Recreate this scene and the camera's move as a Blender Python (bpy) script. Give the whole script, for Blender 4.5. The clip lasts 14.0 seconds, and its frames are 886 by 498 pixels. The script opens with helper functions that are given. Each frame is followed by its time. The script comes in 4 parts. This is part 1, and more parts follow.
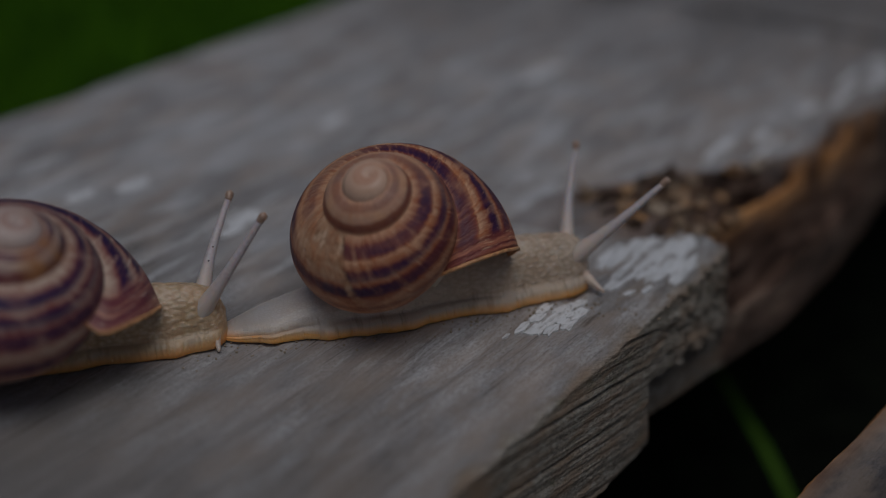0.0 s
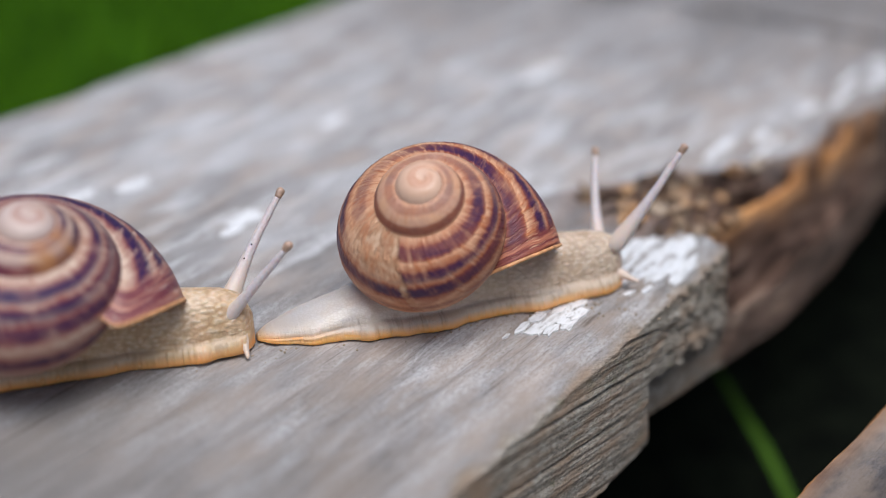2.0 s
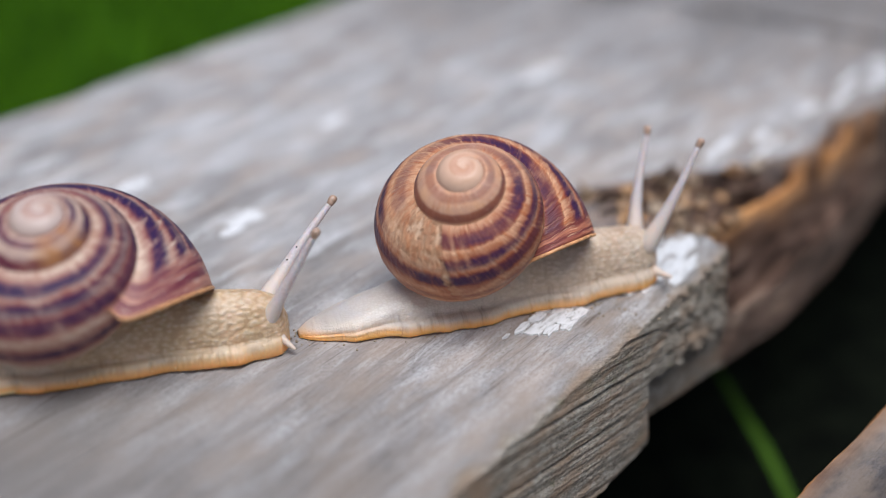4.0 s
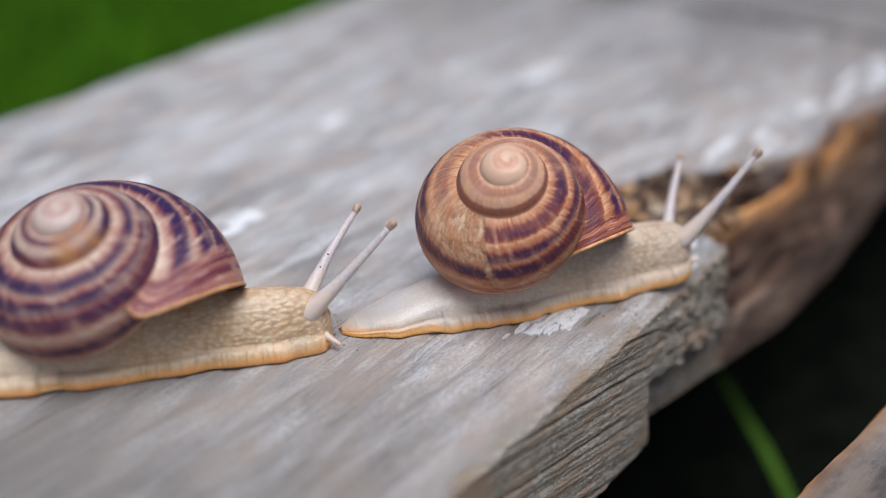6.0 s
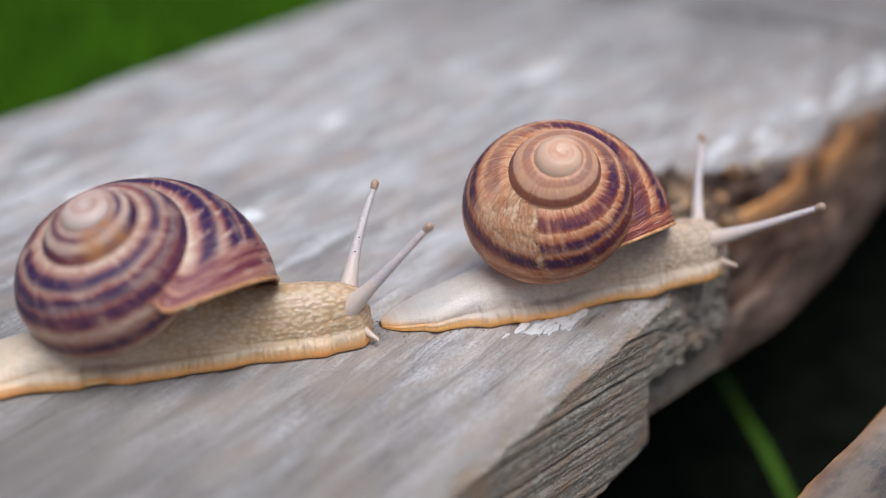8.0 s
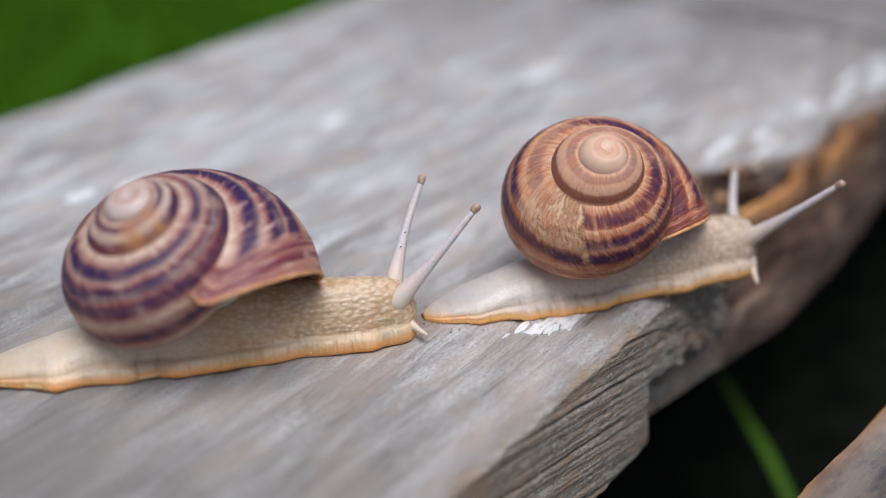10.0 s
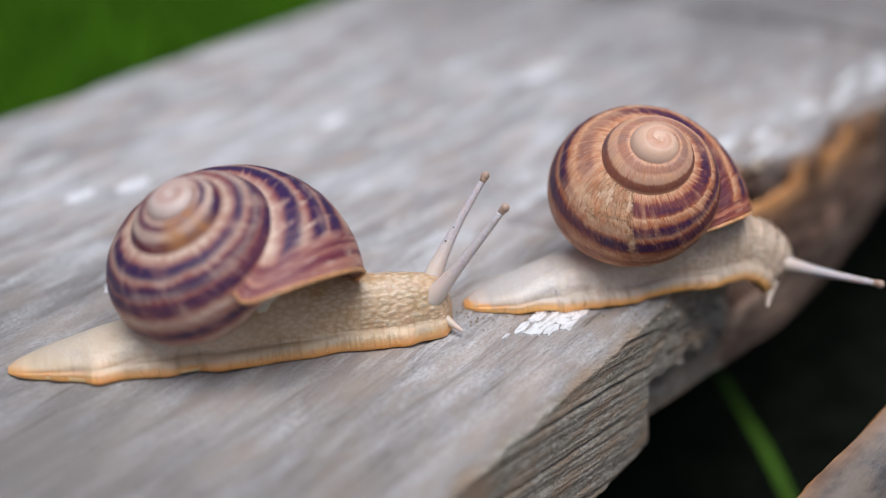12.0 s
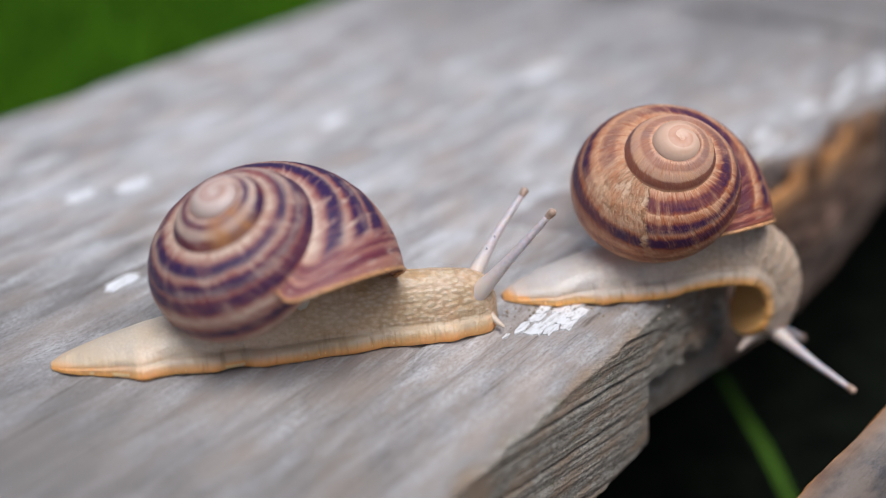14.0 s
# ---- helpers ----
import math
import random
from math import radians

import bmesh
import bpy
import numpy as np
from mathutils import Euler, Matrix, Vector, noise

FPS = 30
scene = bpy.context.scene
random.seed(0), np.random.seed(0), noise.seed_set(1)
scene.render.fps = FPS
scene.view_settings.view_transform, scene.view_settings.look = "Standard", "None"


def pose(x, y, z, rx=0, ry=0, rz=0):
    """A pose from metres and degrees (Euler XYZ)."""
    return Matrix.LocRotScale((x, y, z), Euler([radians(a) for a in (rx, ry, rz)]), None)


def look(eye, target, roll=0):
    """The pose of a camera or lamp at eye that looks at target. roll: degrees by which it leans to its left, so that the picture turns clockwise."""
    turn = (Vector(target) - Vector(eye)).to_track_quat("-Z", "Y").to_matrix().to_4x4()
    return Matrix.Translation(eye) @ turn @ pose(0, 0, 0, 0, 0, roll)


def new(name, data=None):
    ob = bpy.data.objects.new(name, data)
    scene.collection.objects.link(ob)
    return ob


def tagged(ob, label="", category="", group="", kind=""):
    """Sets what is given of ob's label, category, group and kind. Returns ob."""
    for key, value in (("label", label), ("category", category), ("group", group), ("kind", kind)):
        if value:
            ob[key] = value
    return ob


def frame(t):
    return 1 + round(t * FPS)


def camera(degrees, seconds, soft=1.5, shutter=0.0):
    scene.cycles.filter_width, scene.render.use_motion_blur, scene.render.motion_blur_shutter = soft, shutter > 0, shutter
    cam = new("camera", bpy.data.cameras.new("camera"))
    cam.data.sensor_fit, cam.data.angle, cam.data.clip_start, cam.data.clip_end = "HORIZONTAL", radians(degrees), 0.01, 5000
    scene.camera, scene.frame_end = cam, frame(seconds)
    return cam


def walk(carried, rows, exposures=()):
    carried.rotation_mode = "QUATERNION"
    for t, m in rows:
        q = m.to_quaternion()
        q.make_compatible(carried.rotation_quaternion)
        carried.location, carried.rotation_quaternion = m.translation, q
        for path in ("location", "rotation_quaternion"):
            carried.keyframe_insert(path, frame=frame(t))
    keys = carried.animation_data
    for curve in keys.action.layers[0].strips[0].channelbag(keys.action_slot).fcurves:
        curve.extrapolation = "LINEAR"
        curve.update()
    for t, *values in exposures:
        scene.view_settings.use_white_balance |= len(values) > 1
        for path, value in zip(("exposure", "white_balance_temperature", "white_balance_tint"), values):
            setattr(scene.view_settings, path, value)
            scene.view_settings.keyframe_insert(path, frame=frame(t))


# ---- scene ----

# Two large snails crawl along a weathered bench board; all lengths in metres.
TOP = 0.16                       # height of the board's upper face over the ground
EYE = (0.0, 0.0, TOP + 0.139)
TILT = 27.0                      # the camera looks down by this

cam = camera(40, 14.0, soft=0.7)
cam.data.dof.use_dof = True
cam.data.dof.focus_distance = 0.265
cam.data.dof.aperture_fstop = 4.1
VIEW = pose(*EYE, 90 - TILT, 0, 0)
walk(cam, [(0.0, VIEW), (14.0, VIEW)],
     exposures=[(0.0, -2.18, 6250, 10), (0.25, -1.58, 6250, 10), (0.5, -1.03, 6250, 10), (0.75, -0.48, 6250, 10), (1.0, -0.18, 6250, 10), (1.3, -0.08, 6250, 10), (14.0, -0.08, 6250, 10)])

# ---- daylight under a thin overcast ----
SUN_HEIGHT, SUN_TURN = radians(72), radians(170)
world = bpy.data.worlds.new("sky")
scene.world = world
world.use_nodes = True
wn, wl = world.node_tree.nodes, world.node_tree.links
sky = wn.new("ShaderNodeTexSky")
sky.sky_type = "NISHITA"
sky.sun_disc = False
sky.sun_elevation, sky.sun_rotation = SUN_HEIGHT, SUN_TURN
sky.dust_density = 4.0
pale = wn.new("ShaderNodeHueSaturation")
pale.inputs["Saturation"].default_value = 1.0
wl.new(sky.outputs[0], pale.inputs["Color"])
wl.new(pale.outputs[0], wn["Background"].inputs["Color"])
wn["Background"].inputs["Strength"].default_value = 0.085
sun = new("sun", bpy.data.lights.new("sun", "SUN"))
sun.data.energy, sun.data.angle, sun.data.color = 3.0, radians(42), (0.985, 0.995, 1.0)
sun_way = Vector((math.sin(SUN_TURN) * math.cos(SUN_HEIGHT), math.cos(SUN_TURN) * math.cos(SUN_HEIGHT), math.sin(SUN_HEIGHT)))
sun.matrix_world = look(Vector((0, 0, 3)) + sun_way, (0, 0, 3))


# ---- materials ----
class Nodes:
    """A short way to write a node material."""

    def __init__(self, name, rough=0.6, spec=0.5):
        self.mat = bpy.data.materials.new(name)
        self.mat.use_nodes = True
        self.n, self.l = self.mat.node_tree.nodes, self.mat.node_tree.links
        self.bsdf = self.n["Principled BSDF"]
        self.set("Roughness", rough)
        self.set("Specular IOR Level", spec)

    def plug(self, socket, value):
        if isinstance(value, bpy.types.NodeSocket):
            self.l.new(value, socket)
        elif isinstance(value, (tuple, list)) and len(value) == 3 and socket.type == "RGBA":
            socket.default_value = (*value, 1)
        else:
            socket.default_value = value

    def set(self, name, value):
        self.plug(self.bsdf.inputs[name], value)

    def coords(self, scale=(1, 1, 1), attribute=None, uv=False):
        m = self.n.new("ShaderNodeMapping")
        m.inputs["Scale"].default_value = scale
        if attribute:
            a = self.n.new("ShaderNodeAttribute")
            a.attribute_name = attribute
            self.l.new(a.outputs["Vector"], m.inputs[0])
        else:
            c = self.n.new("ShaderNodeTexCoord")
            self.l.new(c.outputs["UV" if uv else "Object"], m.inputs[0])
        return m.outputs[0]

    def value(self, attribute):
        a = self.n.new("ShaderNodeAttribute")
        a.attribute_name = attribute
        return a.outputs["Fac"]

    def split(self, vector):
        s = self.n.new("ShaderNodeSeparateXYZ")
        self.l.new(vector, s.inputs[0])
        return s.outputs

    def join(self, x, y, z):
        s = self.n.new("ShaderNodeCombineXYZ")
        for i, v in enumerate((x, y, z)):
            self.plug(s.inputs[i], v)
        return s.outputs[0]

    def noise(self, vector, scale=1.0, detail=4, rough=0.55, warp=0.0):
        t = self.n.new("ShaderNodeTexNoise")
        self.l.new(vector, t.inputs["Vector"])
        t.inputs["Scale"].default_value, t.inputs["Detail"].default_value = scale, detail
        t.inputs["Roughness"].default_value, t.inputs["Distortion"].default_value = rough, warp
        return t.outputs["Fac"]

    def cells(self, vector, scale=1.0, feature="F1", spread=1.0):
        t = self.n.new("ShaderNodeTexVoronoi")
        t.feature = feature
        self.l.new(vector, t.inputs["Vector"])
        t.inputs["Scale"].default_value = scale
        t.inputs["Randomness"].default_value = spread
        return t.outputs["Distance"]

    def ramp(self, fac, stops):
        r = self.n.new("ShaderNodeValToRGB")
        el = r.color_ramp.elements
        while len(el) < len(stops):
            el.new(0.5)
        for e, (p, c) in zip(el, stops):
            e.position = p
            e.color = (*c, 1) if isinstance(c, tuple) else (c, c, c, 1)
        self.l.new(fac, r.inputs[0])
        return r.outputs[0]

    def mix(self, fac, a, b, mode="MIX"):
        m = self.n.new("ShaderNodeMix")
        m.data_type, m.blend_type = "RGBA", mode
        self.plug(m.inputs[0], fac)
        self.plug(m.inputs[6], a)
        self.plug(m.inputs[7], b)
        return m.outputs[2]

    def math(self, op, a, b=0.0, clamp=False):
        m = self.n.new("ShaderNodeMath")
        m.operation, m.use_clamp = op, clamp
        self.plug(m.inputs[0], a)
        self.plug(m.inputs[1], b)
        return m.outputs[0]

    def bump(self, height, strength, distance, normal=None):
        b = self.n.new("ShaderNodeBump")
        b.inputs["Strength"].default_value, b.inputs["Distance"].default_value = strength, distance
        self.plug(b.inputs["Height"], height)
        if normal:
            self.l.new(normal, b.inputs["Normal"])
        self.l.new(b.outputs[0], self.bsdf.inputs["Normal"])
        return b.outputs[0]


def wood_material(name, tone):
    """Silver-grey weathered board with dark grain, traces of white paint, and brown rot where the attribute says so."""
    w = Nodes(name, 0.8, 0.25)
    broad = w.noise(w.coords((9, 34, 9)), 1, 4, 0.55, 0.4)
    streak = w.noise(w.coords((30, 420, 60)), 1, 5, 0.6, 0.3)
    fine = w.noise(w.coords((120, 2200, 900)), 1, 4, 0.7)
    pores = w.noise(w.coords((650, 2900, 1500)), 1, 4, 0.75)
    patch = w.noise(w.coords((13, 30, 13)), 1, 3, 0.5, 0.6)
    base = w.ramp(broad, [(0.3, (0.27, 0.26, 0.26)), (0.5, (0.36, 0.35, 0.357)), (0.68, (0.47, 0.463, 0.478))])
    base = w.mix(0.38, base, w.ramp(streak, [(0.25, (0.45, 0.42, 0.40)), (0.5, (0.85, 0.83, 0.80)), (0.75, (1.1, 1.08, 1.06))]), "MULTIPLY")
    base = w.mix(0.7, base, w.ramp(fine, [(0.32, (0.30, 0.26, 0.23)), (0.45, (0.9, 0.88, 0.86)), (0.7, (1.12, 1.12, 1.12))]), "MULTIPLY")
    grain = w.noise(w.coords((900, 1700, 1500)), 1, 3, 0.8)
    base = w.mix(0.65, base, w.ramp(grain, [(0.3, (0.55, 0.52, 0.50)), (0.5, (1.0, 1.0, 1.0)), (0.7, (1.25, 1.25, 1.25))]), "MULTIPLY")
    base = w.mix(w.ramp(pores, [(0.32, 0.55), (0.43, 0.0)]), base, (0.11, 0.088, 0.07))
    base = w.mix(w.ramp(patch, [(0.50, 0.0), (0.75, 0.55)]), base, (0.66, 0.66, 0.68))
    chalk = w.math("MULTIPLY", w.ramp(w.noise(w.coords((34, 170, 60)), 1, 4, 0.6, 0.3), [(0.46, 0.0), (0.64, 1.0)]), w.ramp(grain, [(0.40, 0.25), (0.58, 0.8)]))
    base = w.mix(chalk, base, (0.72, 0.72, 0.74))
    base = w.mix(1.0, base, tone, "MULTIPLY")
    dirt = w.noise(w.coords((24, 70, 40)), 1, 5, 0.65, 0.5)
    base = w.mix(w.ramp(dirt, [(0.54, 0.0), (0.74, 0.40)]), base, (0.22, 0.185, 0.155))
    warm = w.noise(w.coords((40, 90, 40)), 1, 3)
    base = w.mix(w.ramp(warm, [(0.46, 0.0), (0.70, 0.6)]), base, (0.44, 0.355, 0.30))
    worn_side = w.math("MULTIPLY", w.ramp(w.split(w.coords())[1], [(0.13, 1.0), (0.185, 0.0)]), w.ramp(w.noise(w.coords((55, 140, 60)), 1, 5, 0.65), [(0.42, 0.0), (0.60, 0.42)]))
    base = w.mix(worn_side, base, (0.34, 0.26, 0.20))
    px = w.split(w.coords())[0]
    # lens vignette painted into the wood: darker at the near and far ends
    vignette_noise = w.noise(w.coords((7, 26, 7)), 1, 4, 0.6, 0.4)
    near_vignette = w.math("MULTIPLY", w.ramp(px, [(0.10, 1.0), (0.185, 0.0)]), w.ramp(vignette_noise, [(0.30, 0.5), (0.55, 1.0)]))
    base = w.mix(w.math("MULTIPLY", near_vignette, 0.88), base, (0.155, 0.140, 0.128))
    far_vignette = w.math("MULTIPLY", w.ramp(px, [(0.33, 0.0), (0.45, 1.0)]), w.ramp(vignette_noise, [(0.36, 0.35), (0.56, 1.0)]))
    base = w.mix(w.math("MULTIPLY", far_vignette, 0.84), base, (0.165, 0.152, 0.148))
    thread = w.noise(w.coords((26, 900, 300)), 1, 3, 0.5, 0.5)
    base = w.mix(w.ramp(thread, [(0.28, 0.8), (0.34, 0.0)]), base, (0.10, 0.075, 0.06))
    # flank: darker, greenish and blackened layers
    ox, oy, oz = w.split(w.coords())
    dip = w.join(ox, oy, w.math("ADD", oz, w.math("MULTIPLY", ox, 0.2)))

    def along_grain(a, b, c):
        m = w.n.new("ShaderNodeMapping")
        m.inputs["Scale"].default_value = (a, b, c)
        w.l.new(dip, m.inputs[0])
        return m.outputs[0]

    layer = w.noise(along_grain(16, 90, 800), 1, 5, 0.65, 0.2)
    flank = w.ramp(layer, [(0.30, (0.070, 0.058, 0.048)), (0.38, (0.235, 0.205, 0.17)), (0.52, (0.34, 0.31, 0.27)), (0.72, (0.47, 0.44, 0.40))])
    hair = w.noise(along_grain(45, 90, 2400), 1, 4, 0.7)
    flank = w.mix(0.6, flank, w.ramp(hair, [(0.34, (0.40, 0.35, 0.30)), (0.47, (0.95, 0.93, 0.9)), (0.7, (1.2, 1.18, 1.15))]), "MULTIPLY")
    mottle = w.noise(along_grain(260, 300, 520), 1, 5, 0.7)
    grains = w.noise(along_grain(1300, 1500, 2600), 1, 4, 0.78)
    flank = w.mix(0.95, flank, w.ramp(grains, [(0.36, (0.22, 0.19, 0.16)), (0.46, (0.95, 0.94, 0.92)), (0.62, (1.6, 1.56, 1.5))]), "MULTIPLY")
    flank = w.mix(w.ramp(mottle, [(0.54, 0.0), (0.66, 0.6)]), flank, (0.56, 0.53, 0.47))
    flank = w.mix(w.ramp(mottle, [(0.32, 0.7), (0.42, 0.0)]), flank, (0.09, 0.075, 0.06))
    speck = w.noise(w.coords((620, 1100, 1200)), 1, 4, 0.7)
    flank = w.mix(w.math("MULTIPLY", w.ramp(speck, [(0.41, 0.6), (0.47, 0.0)]), w.ramp(w.split(w.coords())[0], [(0.205, 0.3), (0.245, 1.0)])), flank, (0.075, 0.065, 0.054))
    moss = w.noise(w.coords((120, 160, 160)), 1, 3)
    flank = w.mix(w.ramp(moss, [(0.62, 0.0), (0.75, 0.6)]), flank, (0.16, 0.17, 0.07))
    flank = w.mix(w.ramp(w.noise(w.coords((50, 90, 260)), 1, 4), [(0.46, 0.0), (0.64, 0.75)]), flank, (0.33, 0.225, 0.15))
    base = w.mix(w.value("flank"), base, flank)
    # rot: brown to orange crumbling wood
    crumb = w.noise(w.coords((34, 150, 200)), 1, 5, 0.65, 0.5)
    rot = w.ramp(crumb, [(0.36, (0.014, 0.008, 0.006)), (0.46, (0.085, 0.048, 0.034)), (0.57, (0.17, 0.105, 0.078)), (0.68, (0.32, 0.225, 0.165))])
    base = w.mix(w.value("rot"), base, rot)
    base = w.mix(w.math("MULTIPLY", w.value("orange_wood"), w.ramp(w.noise(w.coords((26, 60, 60)), 1, 3), [(0.32, 0.45), (0.48, 1.0)])), base, w.ramp(crumb, [(0.35, (0.38, 0.15, 0.045)), (0.6, (0.68, 0.34, 0.13))]))
    w.set("Base Color", base)
    h = w.math("ADD", w.math("MULTIPLY", streak, 0.5), w.math("MULTIPLY", fine, 0.5))
    rough_side = w.math("ADD", w.math("MULTIPLY", hair, 0.7), w.math("MULTIPLY", speck, 0.6))
    h = w.math("ADD", w.math("MULTIPLY", h, w.math("SUBTRACT", 1.0, w.value("flank"))), w.math("MULTIPLY", rough_side, w.value("flank")))
    n = w.bump(h, 0.6, 0.0008)
    w.bump(w.math("ADD", speck, w.math("MULTIPLY", grains, w.value("flank"))), 0.5, 0.0005, n)
    return w.mat


def paint_material():
    p = Nodes("old_white_paint", 0.55)
    g = p.noise(p.coords((260, 1500, 900)), 1, 5, 0.6)
    d = p.noise(p.coords((90, 220, 200)), 1, 3)
    c = p.ramp(g, [(0.3, (0.42, 0.40, 0.38)), (0.48, (0.74, 0.74, 0.75)), (0.8, (0.86, 0.86, 0.88))])
    p.set("Base Color", p.mix(p.ramp(d, [(0.55, 0.0), (0.8, 0.5)]), c, (0.5, 0.48, 0.45)))
    p.bump(g, 0.5, 0.0004)
    return p.mat


def shell_material(name, cream, tan, brown, violet, shift, wear, bands, ring_bands, ring_ground, tip_colour, lip_width):
    """Spiral bands over cream and tan, crossed by growth lines; u counts turns back from the lip, v runs round the whorl."""
    s = Nodes(name, 0.42, 0.4)
    u, v, _ = s.split(s.coords(uv=True))
    lean = s.math("ADD", u, s.math("MULTIPLY", s.math("MULTIPLY", s.math("SUBTRACT", v, 0.56), 0.3), s.ramp(u, [(0.12, 0.0), (0.45, 1.0)])))

    jag = s.noise(s.join(s.math("MULTIPLY", u, 26.0), s.math("MULTIPLY", v, 34.0), shift + 21), 1, 3, 0.6)
    lean = s.math("ADD", lean, s.math("MULTIPLY", s.math("SUBTRACT", jag, 0.5), 0.007))

    def field(along, across, seed, detail=4, rough=0.6):
        return s.noise(s.join(s.math("MULTIPLY", lean, along), s.math("MULTIPLY", v, across), shift + seed), 1, detail, rough)

    def band_ramp(at, ranges, soft, wide=0.0):
        stops = [(0.0, 0)]
        for a, b, k in ranges:
            stops += [(a - wide - soft, 0), (a - wide + soft * 0.4, k), (b + wide - soft * 0.4, k), (b + wide + soft, 0)]
        return s.ramp(at, stops)

    def times(*values):
        out = values[0]
        for k in values[1:]:
            out = s.math("MULTIPLY", out, k)
        return out

    wob = field(5.0, 6.0, 0, 4)
    lines = field(100.0, 12.0, 1, 4, 0.62)
    fine = field(340.0, 26.0, 2, 3, 0.6)
    coarse = field(14.0, 7.0, 3)
    flecks = field(60.0, 60.0, 5, 3)
    hair = times(s.ramp(u, [(0.10, 1.0), (0.40, 0.75)]), s.ramp(lines, [(0.52, 0.0), (0.61, 1.0)]), s.ramp(flecks, [(0.40, 0.1), (0.54, 1.0)]), s.ramp(field(9.0, 13.0, 23, 4, 0.6), [(0.36, 0.25), (0.60, 1.0)]))
    deep = s.ramp(lines, [(0.36, 1.0), (0.45, 0.0)])
    vv = s.math("ADD", v, s.math("ADD", s.math("MULTIPLY", s.math("SUBTRACT", wob, 0.5), 0.035), s.math("MULTIPLY", s.math("SUBTRACT", lines, 0.5), 0.022)))
    vv = s.math("SUBTRACT", vv, s.ramp(u, [(0.08, 0.015), (0.35, 0.0)]))
    middle = tuple(0.55 * a + 0.45 * b for a, b in zip(cream, tan))
    # last turn
    ground = s.mix(s.ramp(coarse, [(0.36, 0.0), (0.64, 1.0)]), middle, s.mix(0.35, middle, cream))
    ground = s.mix(s.ramp(field(22.0, 22.0, 19, 4), [(0.48, 0.0), (0.62, 0.6)]), ground, tan)
    ground = s.mix(s.math("MULTIPLY", deep, 0.75), ground, tan)
    ground = s.mix(s.ramp(fine, [(0.40, 0.30), (0.50, 0.0)]), ground, brown)
    ground = s.mix(s.math("MULTIPLY", hair, 0.55 + 0.2 * wear), ground, cream)
    ground = s.mix(times(s.ramp(v, [(0.50, 1.0), (0.54, 0.0)]), s.ramp(field(18.0, 30.0, 25, 4, 0.65), [(0.40, 0.0), (0.58, 0.6)])), ground, brown)
    faded = times(s.ramp(lean, [(0.49, 0.0), (0.55, 1.0), (0.684, 1.0), (0.689, 0.0)]), s.ramp(v, [(0.572, 0.0), (0.588, 1.0)]), wear)
    broken = s.ramp(coarse, [(0.32, 0.45), (0.46, 1.0)])
    cross = times(s.math("SUBTRACT", 1.0, s.math("MULTIPLY", hair, 0.5)), s.ramp(field(44.0, 7.0, 27, 4, 0.65), [(0.33, 0.60), (0.45, 1.0)]))
    thin = times(s.ramp(lean, [(0.26, 0.0), (0.33, 1.0), (0.50, 1.0), (0.53, 0.0)]), s.ramp(v, [(0.60, 0.0), (0.625, 1.0)]), wear)
    whole = s.math("SUBTRACT", 1.0, s.math("MAXIMUM", s.math("MULTIPLY", faded, 0.85), s.math("MULTIPLY", thin, 0.6)))
    halo = times(band_ramp(vv, bands, 0.018, 0.011), broken, cross, whole, 0.92)
    core = times(band_ramp(vv, bands, 0.008), s.ramp(field(4.0, 11.0, 7, 3), [(0.38, 0.55), (0.52, 1.0)]), broken, cross, whole)
    col = s.mix(halo, ground, brown)
    col = s.mix(core, col, violet)
    # older turns of the spire
    older = s.ramp(s.math("DIVIDE", u, 5.0), [(0.19, 0.0), (0.235, 1.0)])
    ring = s.mix(s.ramp(coarse, [(0.38, 0.0), (0.62, 0.8)]), ring_ground, middle)
    ring = s.mix(s.math("MULTIPLY", deep, 0.55), ring, tan)
    ring = s.mix(times(hair, 0.45), ring, cream)
    ring_amount = times(band_ramp(vv, ring_bands, 0.010), broken, s.math("SUBTRACT", 1.0, s.math("MULTIPLY", hair, 0.2)))
    ring = s.mix(ring_amount, ring, s.mix(s.ramp(field(5.0, 4.0, 15, 2), [(0.40, 0.1), (0.58, 0.9)]), brown, violet))
    scuffed = times(s.ramp(s.math("DIVIDE", u, 5.0), [(0.335, 0.0), (0.350, 1.0), (0.372, 1.0), (0.386, 0.0)]), s.ramp(coarse, [(0.36, 0.3), (0.56, 0.9)]), 1.0 - wear)
    ring = s.mix(scuffed, ring, s.mix(flecks, (0.52, 0.24, 0.085), (0.34, 0.14, 0.06)))
    col = s.mix(older, col, ring)
    seam = times(s.ramp(v, [(0.703, 0.0), (0.714, 0.6)]), s.ramp(s.math("DIVIDE", u, 5.0), [(0.04, 0.0), (0.10, 1.0), (0.40, 1.0), (0.43, 0.0)]))
    col = s.mix(seam, col, tuple(q * 0.6 for q in brown))
    # reddish zone behind the lip, ruled by lines along the edge
    ruled = s.ramp(field(120.0, 3.0, 9, 3, 0.5), [(0.47, 0.0), (0.57, 1.0)])
    near_lip = s.mix(ruled, s.mix(0.35, brown, violet), s.mix(0.45, tan, (0.44, 0.17, 0.15)))
    near_lip = s.mix(s.ramp(fine, [(0.58, 0.0), (0.68, 0.6)]), near_lip, cream)
    edge_at = s.math("ADD", u, s.math("MULTIPLY", s.math("SUBTRACT", wob, 0.5), 0.02))
    col = s.mix(s.ramp(s.math("DIVIDE", edge_at, lip_width), [(0.0, 0.95), (0.75, 0.92), (1.0, 0.0)]), col, near_lip)
    # smooth bare tip
    tip = s.ramp(s.math("DIVIDE", u, 5.0), [(0.415, 0.0), (0.452, 1.0)])
